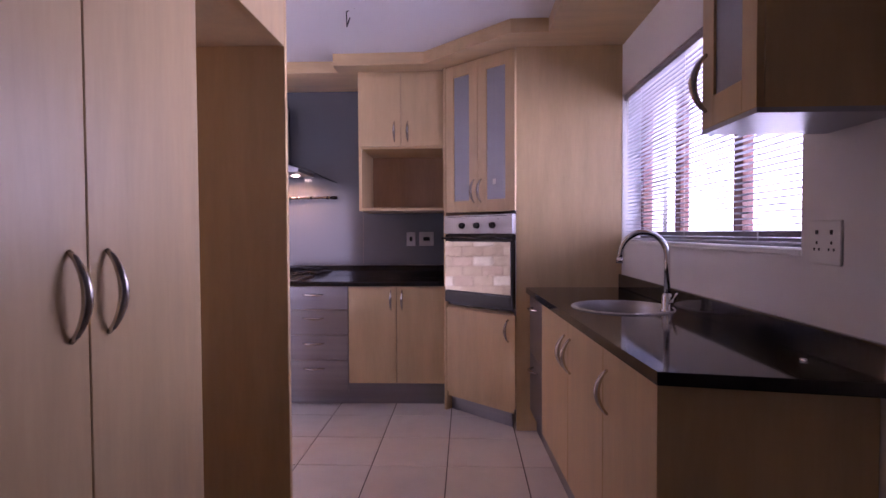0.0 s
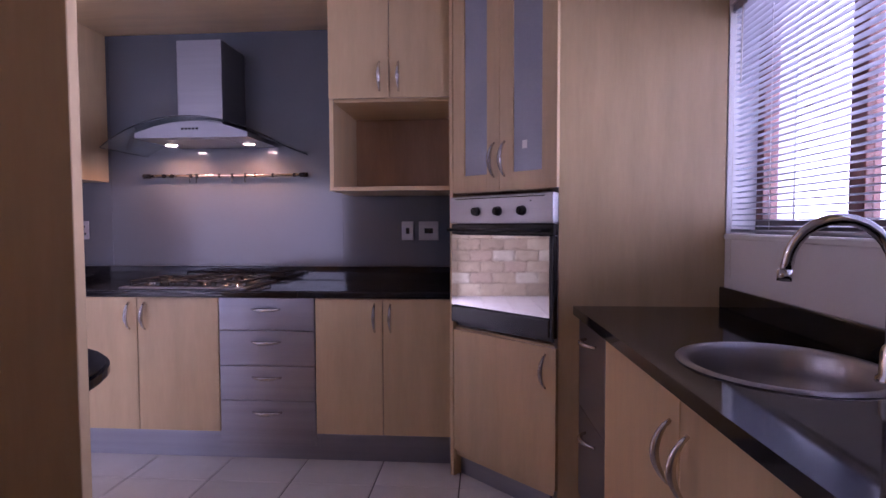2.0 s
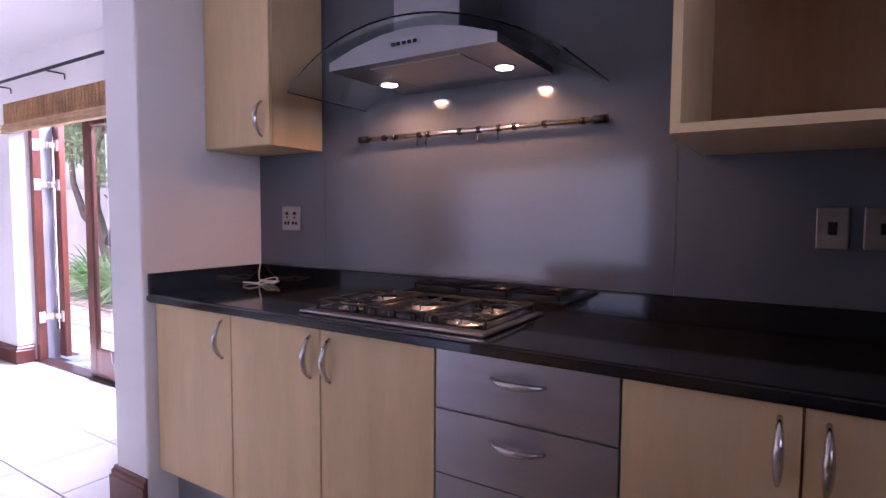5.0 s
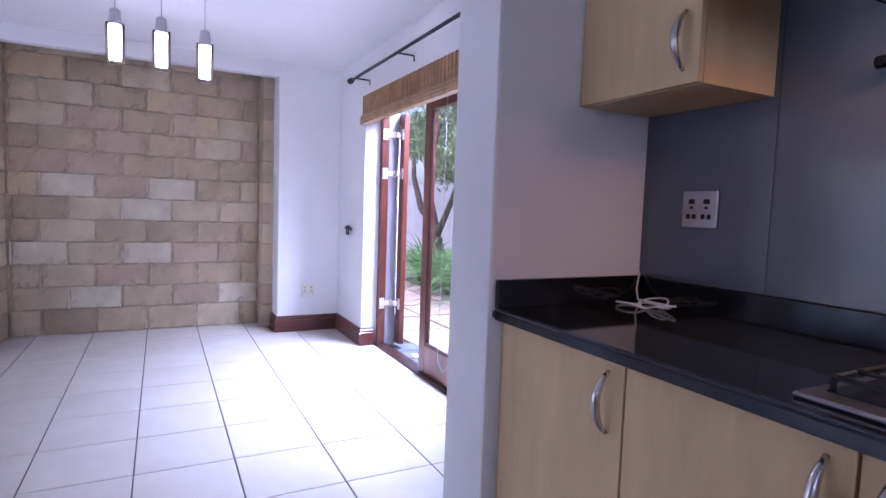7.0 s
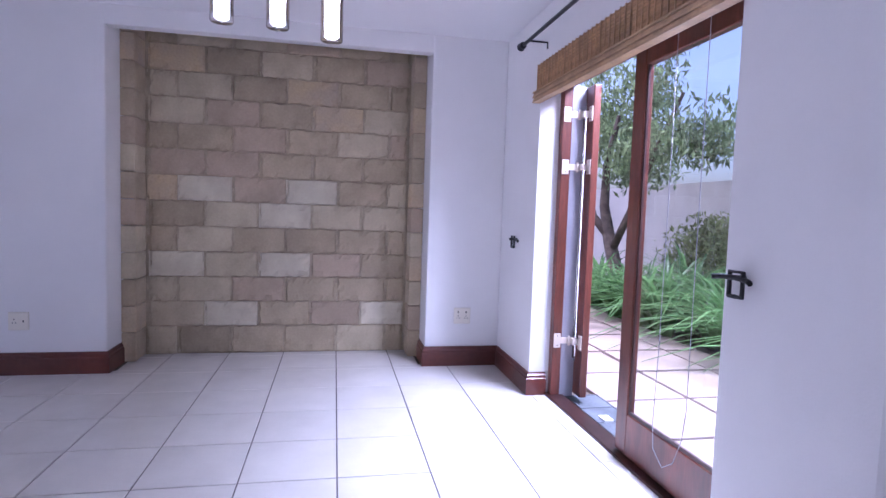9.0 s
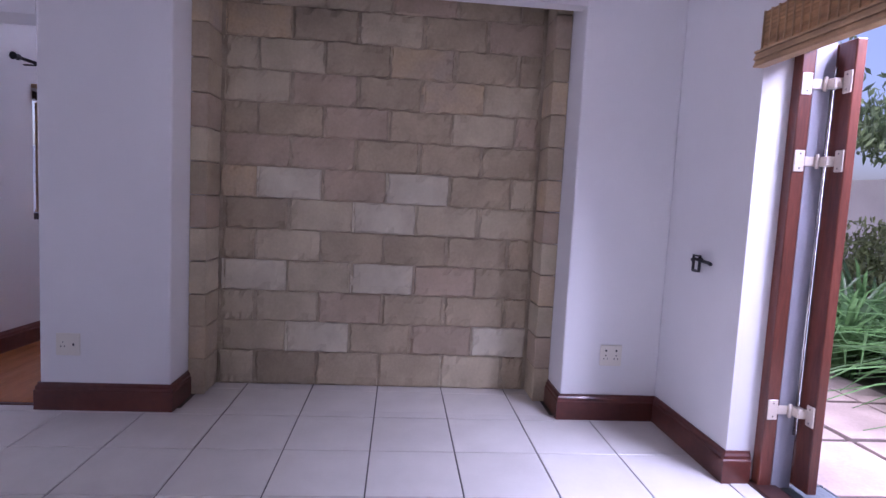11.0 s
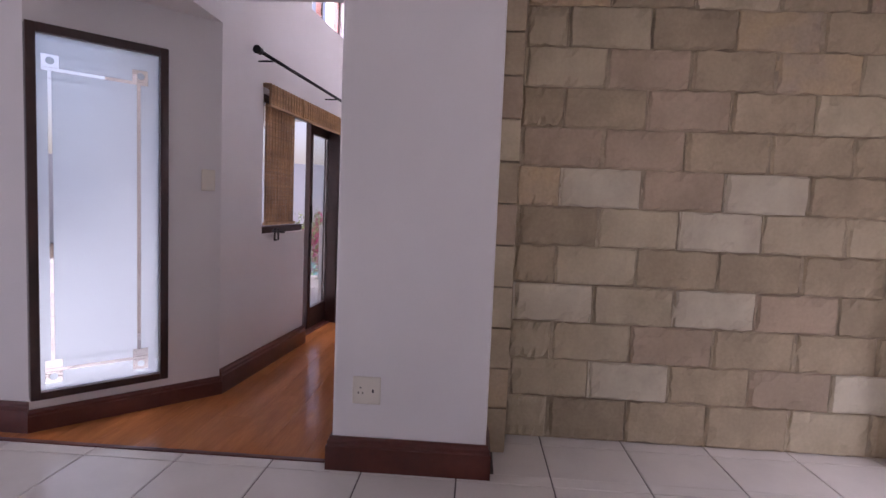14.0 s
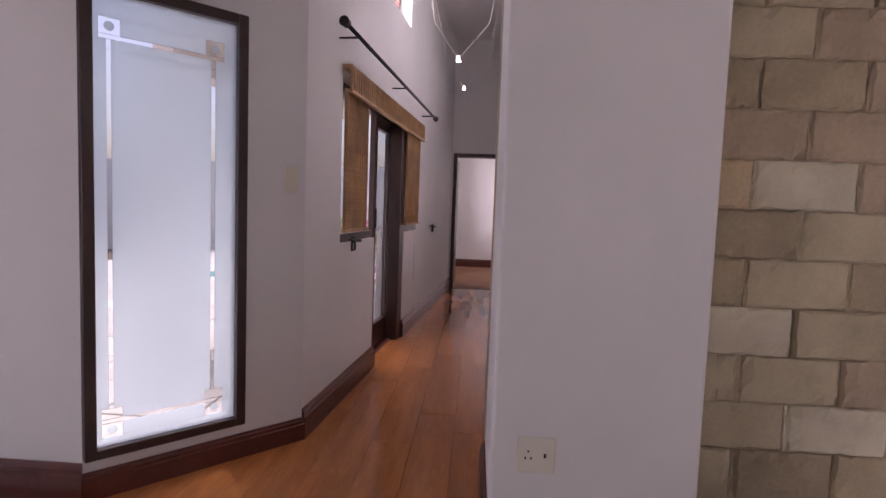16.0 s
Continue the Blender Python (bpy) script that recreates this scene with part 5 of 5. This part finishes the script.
# ---- outside: garden ----
gd = struct("pavement_garden", B(-12.0, 5.31, -0.17, -3.2, 7.6, -0.075), SOIL, "gravel bed between stone pavers")
pa = struct("pavement_patio", prism(bmesh.new(), [(-17.9, -5.0), (0.6, -5.0), (0.6, -2.2), (-7.50, -2.2), (-7.50, 0.48), (-12.9, 0.9), (-17.9, 0.9)], -0.17, -0.05), PATIO, "pale paved patio")
struct("water_pool", B(-15.6, -2.6, -0.1, -13.4, -0.15, -0.040), WATER, "turquoise swimming pool water")
struct("wall_garden", B(-20.0, 9.6, -0.2, 2.0, 9.8, 1.75), GARDENWALL, "rendered garden boundary wall")
struct("wall_patio", B(-18.2, -8.0, -0.2, -18.0, 0.9, 2.0), PLASTER, "white rendered patio boundary wall")
struct("wall_patio_south", B(-18.0, -8.2, -0.2, 0.6, -8.0, 2.0), PLASTER, "white rendered patio boundary wall")
solid("door_stop", B(-6.02, 5.36, -0.074, -5.94, 5.42, -0.01, bev=0.006), WHITE, "small white block standing beside the garden door", "block")


struct("ceiling_veranda", B(-12.9, -0.55, 2.28, -9.2, 0.50, 2.42), GARDENWALL, "beige boarded veranda ceiling over the patio")
struct("wall_veranda_beam", B(-12.9, -0.70, 2.1, -9.2, -0.55, 2.42), GARDENWALL, "beige veranda edge beam")
for x in (-12.75, -9.35):
    struct("wall_veranda_post", B(x - 0.15, -0.77, -0.1, x + 0.15, -0.50, 2.1, bev=0.01), GARDENWALL, "beige plastered veranda post")


def strap_clump(x, y, z, n, h, seed):
    rnd = random.Random(seed)
    bm = bmesh.new()
    for _ in range(n):
        a = rnd.uniform(0, 2 * math.pi)
        l, w = h * rnd.uniform(0.7, 1.15), rnd.uniform(0.014, 0.026)
        r0 = rnd.uniform(0, 0.09)
        d = Vector((math.cos(a), math.sin(a), 0))
        s = Vector((-d.y, d.x, 0))
        bend = rnd.uniform(0.5, 1.3)
        prev = None
        for i in range(6):
            t = i / 5
            c0 = Vector((x, y, z)) + d * (r0 + l * 0.75 * bend * t * t) + Vector((0, 0, l * (t - 0.62 * bend * t ** 2.4)))
            ww = w * (1 - t ** 3) + 0.0012
            cur = (bm.verts.new(c0 - s * ww), bm.verts.new(c0 + Vector((0, 0, -0.004))), bm.verts.new(c0 + s * ww))
            if prev:
                bm.faces.new((prev[0], prev[1], cur[1], cur[0]))
                bm.faces.new((prev[1], prev[2], cur[2], cur[1]))
            prev = cur
    return bm


def leaf_cloud(bm, centres, n, size, seed):
    rnd = random.Random(seed)
    for cx, cy, cz, r in centres:
        for _ in range(n):
            v = Vector((rnd.gauss(0, 1), rnd.gauss(0, 1), rnd.gauss(0, 1))).normalized() * r * rnd.uniform(0.35, 1.05)
            p = Vector((cx, cy, cz)) + Vector((v.x, v.y, v.z * 0.8))
            q = Euler((rnd.uniform(0, 6.3), rnd.uniform(0, 6.3), rnd.uniform(0, 6.3))).to_matrix()
            l, w = size * rnd.uniform(0.7, 1.3), size * rnd.uniform(0.22, 0.4)
            pts = [Vector((-l, 0, 0)), Vector((0, -w, 0.1 * l)), Vector((l, 0, 0)), Vector((0, w, 0.1 * l))]
            bm.faces.new([bm.verts.new(p + q @ t) for t in pts])
    return bm


CL = [(-8.9, 7.35), (-8.3, 7.25), (-8.55, 7.7), (-7.75, 7.45), (-7.2, 7.35), (-7.5, 7.85), (-6.7, 7.5), (-6.9, 7.95), (-6.2, 7.45), (-9.5, 7.6), (-10.1, 7.4), (-5.6, 7.6), (-8.0, 8.0), (-8.6, 7.2), (-7.0, 7.15), (-9.2, 7.2), (-6.4, 7.2), (-9.0, 8.0), (-10.6, 7.7)]
for i, (x, y) in enumerate(CL):
    pl = thing("strap_leaf_plant", (x, y, -0.16), "green strap-leaved garden plant arching over the paving", "plant", "strap-leaved plants along the paving")
    part("leaves", strap_clump(x, y, -0.17, 70, 1.15 + 0.15 * (i % 3), 20 + i), BLADE, pl)


def tree(x, y, limbs, centres, label, n, size, seed, trunk_r=0.09):
    t = thing("tree", (x, y, -0.16), label, "tree")
    bm = bmesh.new()
    for l in limbs:
        k = len(l)
        tube(bm, [p[:3] for p in l], 0.05, 8, [p[3] for p in l])
    part("trunk", bm, BARK, t)
    part("crown", leaf_cloud(bmesh.new(), centres, n, size, seed), LEAF, t)
    return t


rnd = random.Random(8)
cen = [(-10.6 + rnd.uniform(-1.6, 1.9), 7.95 + rnd.uniform(-0.7, 0.9), 2.6 + rnd.uniform(-0.9, 1.5), rnd.uniform(0.35, 0.6)) for _ in range(34)]
tree(-10.30, 7.70, [
    [(-10.10, 7.70, -0.2, 0.11), (-10.15, 7.70, 0.35, 0.10), (-10.40, 7.70, 0.8, 0.09), (-10.65, 7.72, 1.3, 0.07), (-10.70, 7.75, 1.9, 0.055), (-10.50, 7.80, 2.6, 0.03)],
    [(-10.40, 7.70, 0.85, 0.07), (-10.75, 7.60, 1.15, 0.06), (-11.10, 7.60, 1.7, 0.045), (-11.40, 7.70, 2.4, 0.03)],
    [(-10.30, 7.70, 0.7, 0.06), (-10.00, 7.80, 1.3, 0.045), (-9.70, 7.90, 2.0, 0.035), (-9.30, 8.00, 2.7, 0.02)]],
    cen, "garden tree with a twisting trunk and light green leaves", 300, 0.06, 5)
cen = [(-7.2 + rnd.uniform(-2.0, 2.4), 9.0 + rnd.uniform(-0.5, 0.6), 2.3 + rnd.uniform(-1.1, 1.7), rnd.uniform(0.35, 0.6)) for _ in range(60)]
tree(-7.0, 9.0, [
    [(-7.0, 9.0, -0.2, 0.06), (-7.05, 9.0, 0.8, 0.05), (-7.2, 9.0, 1.6, 0.04), (-7.3, 9.1, 2.5, 0.025)],
    [(-7.05, 9.0, 0.8, 0.04), (-6.7, 9.0, 1.5, 0.03), (-6.4, 9.0, 2.3, 0.02)]],
    cen, "slender garden tree with feathery light leaves", 360, 0.05, 6)
for i, (x, y, z, r) in enumerate(((-8.6, 8.5, 0.6, 0.75), (-7.6, 8.5, 0.75, 0.85), (-6.6, 8.6, 0.65, 0.75), (-9.4, 8.9, 0.5, 0.5), (-5.6, 8.6, 0.5, 0.55), (-9.9, 8.9, 0.75, 0.8))):
    s = thing("shrub", (x, y, -0.16), "leafy garden shrub before the boundary wall", "shrub", "shrubs by the garden wall")
    cc = [(x + rnd.uniform(-0.3, 0.3), y + rnd.uniform(-0.2, 0.2), z + rnd.uniform(-0.4, 0.45), r * rnd.uniform(0.45, 0.7)) for _ in range(9)]
    part("leaves", leaf_cloud(bmesh.new(), cc, 260, 0.045, 40 + i), SHRUB, s)
    part("stem", tube(bmesh.new(), [(x, y, -0.2), (x + 0.03, y, 0.2), (x, y, 0.6)], 0.02, 6), BARK, s)
s = thing("flowering_shrub", (-13.0, -0.25, -0.16), "pink flowering shrub beside the patio", "shrub")
cc = [(-12.9 + rnd.uniform(-0.25, 0.25), 0.0 + rnd.uniform(-0.2, 0.2), 0.45 + rnd.uniform(-0.35, 0.4), 0.25) for _ in range(8)]
part("leaves", leaf_cloud(bmesh.new(), cc, 60, 0.04, 71), SHRUB, s)
part("blossom", leaf_cloud(bmesh.new(), cc, 90, 0.035, 72), PINK, s)
part("stem", tube(bmesh.new(), [(-12.9, 0, -0.2), (-12.9, 0, 0.4)], 0.02, 6), BARK, s)
s = thing("shrub", (-16.8, -0.8, -0.16), "green patio shrub by the white wall", "shrub")
cc = [(-16.8 + rnd.uniform(-0.5, 0.5), -0.8 + rnd.uniform(-0.8, 0.8), 0.4 + rnd.uniform(-0.3, 0.4), 0.35) for _ in range(8)]
part("leaves", leaf_cloud(bmesh.new(), cc, 120, 0.05, 73), SHRUB, s)
part("stem", tube(bmesh.new(), [(-16.8, -0.8, -0.2), (-16.8, -0.8, 0.4)], 0.02, 6), BARK, s)

# ---- pieces: stone blocks, tiles, boards, pavers ----


def block_mesh(w, h, t, seed, tone, chip=1.0):
    """A dressed block: flat back at x = 0, smooth face towards +x with ragged chipped margins, w along y, h along z."""
    rnd = random.Random(seed)
    bm = bmesh.new()
    m0, m1 = rnd.uniform(0.010, 0.030), rnd.uniform(0.005, 0.014)
    us = [0.0, m0 * 0.5, m0] + [m0 + (w - m0 - m1) * i / 9 for i in range(1, 9)] + [w - m1, w]
    vs = [0.0, 0.010] + [0.010 + (h - 0.017) * i / 4 for i in range(1, 4)] + [h - 0.007, h]
    nu, nv = len(us) - 1, len(vs) - 1
    off = Vector((seed * 3.7, seed * 1.3, 0))
    grid = []
    for j, z in enumerate(vs):
        row = []
        for i, y in enumerate(us):
            d = t + 0.004 * noise.noise(Vector((y * 6, z * 9, 0)) + off)
            yy, zz = y, z
            if i in (0, nu) or j in (0, nv):
                d = t - chip * rnd.uniform(0.006, 0.018)
                yy += rnd.uniform(0.0, 0.003) * (1 if i == 0 else -1 if i == nu else 0)
                zz += rnd.uniform(0.0, 0.003) * (1 if j == 0 else -1 if j == nv else 0)
            elif i == 1:
                d = t - chip * rnd.uniform(0.010, 0.026)
                yy += rnd.uniform(-0.004, 0.006)
            elif i in (2, nu - 1) or j in (1, nv - 1):
                d -= chip * rnd.choice((0.0, 0.0, 0.002, 0.010))
                yy += rnd.uniform(-0.004, 0.006) if i in (2, nu - 1) else rnd.uniform(-0.008, 0.008)
                zz += rnd.uniform(-0.006, 0.006)
            row.append(bm.verts.new((d, yy, zz)))
        grid.append(row)
    for j in range(nv):
        for i in range(nu):
            bm.faces.new((grid[j][i], grid[j][i + 1], grid[j + 1][i + 1], grid[j + 1][i]))
    rim = [grid[0][i] for i in range(nu + 1)] + [grid[j][nu] for j in range(1, nv + 1)] + [grid[nv][i] for i in range(nu - 1, -1, -1)] + [grid[j][0] for j in range(nv - 1, 0, -1)]
    back = [bm.verts.new((0.0, v.co.y, v.co.z)) for v in rim]
    k = len(rim)
    for i in range(k):
        bm.faces.new((rim[i], back[i], back[(i + 1) % k], rim[(i + 1) % k]))
    me = bpy.data.meshes.new("stone_block")
    bm.to_mesh(me)
    bm.free()
    me.materials.append(STONES[tone])
    return me


# the blocks that stand out, by course and centre along the wall
TONES = {(6, 2.87): "pale", (6, 3.65): "pale", (5, 3.45): "pale", (5, 3.84): "cream", (5, 3.06): "cream", (4, 2.87): "cream", (3, 2.67): "pale",
         (3, 3.45): "pale", (3, 3.06): "cream", (1, 3.06): "pale", (1, 4.23): "pale", (1, 3.84): "pink", (9, 2.67): "cream", (7, 2.67): "pink", (7, 3.06): "pink",
         (8, 3.26): "pink", (9, 3.06): "pink", (10, 3.65): "honey", (6, 4.2): "honey", (9, 3.84): "honey", (6, 2.5): "honey", (11, 2.67): "honey", (5, 2.67): "tan", (1, 2.67): "cream"}
st = struct("wall_stone_recess", B(-7.645, 2.37, 0.0, -7.552, 4.49, 2.608), MORTAR, "rough sandstone block cladding in the recess")
pool = {}
JO, COURSE, LEN = 0.024, 0.19, 0.39
k = 0
rb = random.Random(3)
for c in range(0, 14):
    z0, z1 = max(0.0, JO + COURSE * c), min(2.605, JO + COURSE * (c + 1))
    if c == 0:
        z0 = 0.002
    if z1 - z0 < 0.04:
        continue
    start = 3.063 if c % 2 == 0 else 3.255
    y = start - LEN * 2
    while y < 4.39:
        ya, yb = max(y, 2.462), min(y + LEN, 4.388)
        if yb - ya > 0.05:
            w, h = round(yb - ya - 0.002, 3), round(z1 - z0 - 0.0015, 3)
            tone = rb.choice(("cream", "cream", "tan", "tan", "tan", "pink"))
            for (cc, ym), name in TONES.items():
                if cc == c and abs(ym - (ya + yb) / 2) < 0.1:
                    tone = name
            key = (w, h, tone, rb.randrange(6))
            if key not in pool:
                pool[key] = block_mesh(w, h, 0.052, len(pool) + 1, tone)
            p = part("stone_block", pool[key], None, st)
            p.matrix_basis = Matrix.Translation((-7.588 + rb.uniform(-0.006, 0.006), ya + 0.001, z0 + 0.001))
        y += LEN
    # returns on both sides of the recess
    for yy, sgn in ((2.36, 1), (4.50, -1)):
        w, h = 0.225, round(z1 - z0 - 0.004, 3)
        tone = rb.choice(("cream", "tan", "tan", "honey", "pink"))
        key = (w, h, tone, 10 + rb.randrange(3))
        if key not in pool:
            pool[key] = block_mesh(w, h, 0.095, len(pool) + 1, tone, 0.35)
        p = part("stone_block", pool[key], None, st)
        if sgn > 0:
            p.matrix_basis = Matrix(((0, -1, 0, -7.325), (1, 0, 0, yy + 0.003), (0, 0, 1, z0 + 0.002), (0, 0, 0, 1)))
        else:
            p.matrix_basis = Matrix(((0, 1, 0, -7.325 - w), (-1, 0, 0, yy - 0.003), (0, 0, 1, z0 + 0.002), (0, 0, 0, 1)))


def tiles(parent, x0, x1, y0, y1, gx, gy, pitch, gap, material, top, name, thick=0.012, bev=0.0018, rough=0.0):
    meshes = {}
    rr = random.Random(11)
    i0, i1 = math.floor((x0 - gx) / pitch), math.ceil((x1 - gx) / pitch)
    j0, j1 = math.floor((y0 - gy) / pitch), math.ceil((y1 - gy) / pitch)
    for i in range(i0, i1):
        for j in range(j0, j1):
            a, b = max(x0, gx + i * pitch + gap / 2), min(x1, gx + (i + 1) * pitch - gap / 2)
            c, d = max(y0, gy + j * pitch + gap / 2), min(y1, gy + (j + 1) * pitch - gap / 2)
            if b - a < 0.01 or d - c < 0.01:
                continue
            key = (round(b - a, 4), round(d - c, 4))
            if key not in meshes:
                me = bpy.data.meshes.new(name)
                t = B(0, 0, -thick, key[0], key[1], 0, bev=bev)
                t.to_mesh(me)
                t.free()
                me.materials.append(material)
                meshes[key] = me
            p = part(name, meshes[key], None, parent)
            p.matrix_basis = Matrix.Translation((a, c, top + rr.uniform(-rough, rough)))


fk, fd = bpy.data.objects["floor_kitchen"], bpy.data.objects["floor_dining"]
tiles(fk, -3.40, 0.33, -2.0, 4.985, -0.735, 3.849, 0.405, 0.006, TILE, 0.0, "tile")
tiles(fd, -7.12, -3.40, -2.0, 5.165, -7.042, 3.455, 0.405, 0.006, TILE, 0.0, "tile")
tiles(fd, -7.60, -7.12, 2.40, 4.46, -7.042, 3.455, 0.405, 0.006, TILE, 0.0, "tile")
tiles(bpy.data.objects["pavement_garden"], -6.40, -4.64, 5.31, 5.55, -6.38, 5.315, 0.22, 0.008, SLATE, -0.02, "slate_tile", 0.05, 0.003, 0.002)
tiles(bpy.data.objects["pavement_garden"], -11.4, -3.4, 5.56, 7.15, -11.3, 5.565, 0.62, 0.035, PAVER, -0.045, "paver", 0.04, 0.006, 0.006)
tiles(pa, -13.3, -7.6, -3.0, 0.70, -13.3, 0.68, 0.52, 0.012, PATIO, -0.03, "paver", 0.04, 0.004, 0.002)
tiles(pa, -17.9, -15.7, -3.0, 0.70, -13.3, 0.68, 0.52, 0.012, PATIO, -0.03, "paver", 0.04, 0.004, 0.002)

# laminate boards of the passage, laid along it
fpas = bpy.data.objects["floor_passage"]
lam = {}
rr = random.Random(5)
for i in range(13):
    y0 = -0.20 + i * 0.195
    x = -7.13 if y0 < 1.70 else -7.92
    first = True
    while x > -13.03:
        l = rr.uniform(0.4, 1.2) if first else 1.24
        first = False
        xb = max(-13.03, x - l)
        ye = y0 + 0.195
        edge = -7.30 - max(0.0, ye - 0.218) * 1.066 if ye < 0.83 else -7.877 - (ye - 0.628) / 0.0847
        xb = max(xb, edge)
        key = round(x - xb, 3)
        if key < 0.02:
            break
        if key not in lam:
            me = bpy.data.meshes.new("laminate_board")
            t = B(0, 0, -0.007, key - 0.0012, 0.1938, 0.0, bev=0.0008)
            t.to_mesh(me)
            t.free()
            me.materials.append(LAMINATE)
            lam[key] = me
        p = part("laminate_board", lam[key], None, fpas)
        p.matrix_basis = Matrix.Translation((xb, y0, 0.0))
        if xb <= edge + 1e-6:
            break
        x = xb
struct("trim_floor_strip", B(-7.145, -0.13, 0.0, -7.115, 1.70, 0.006, bev=0.002), MAHOG, "narrow timber strip between tiles and laminate")
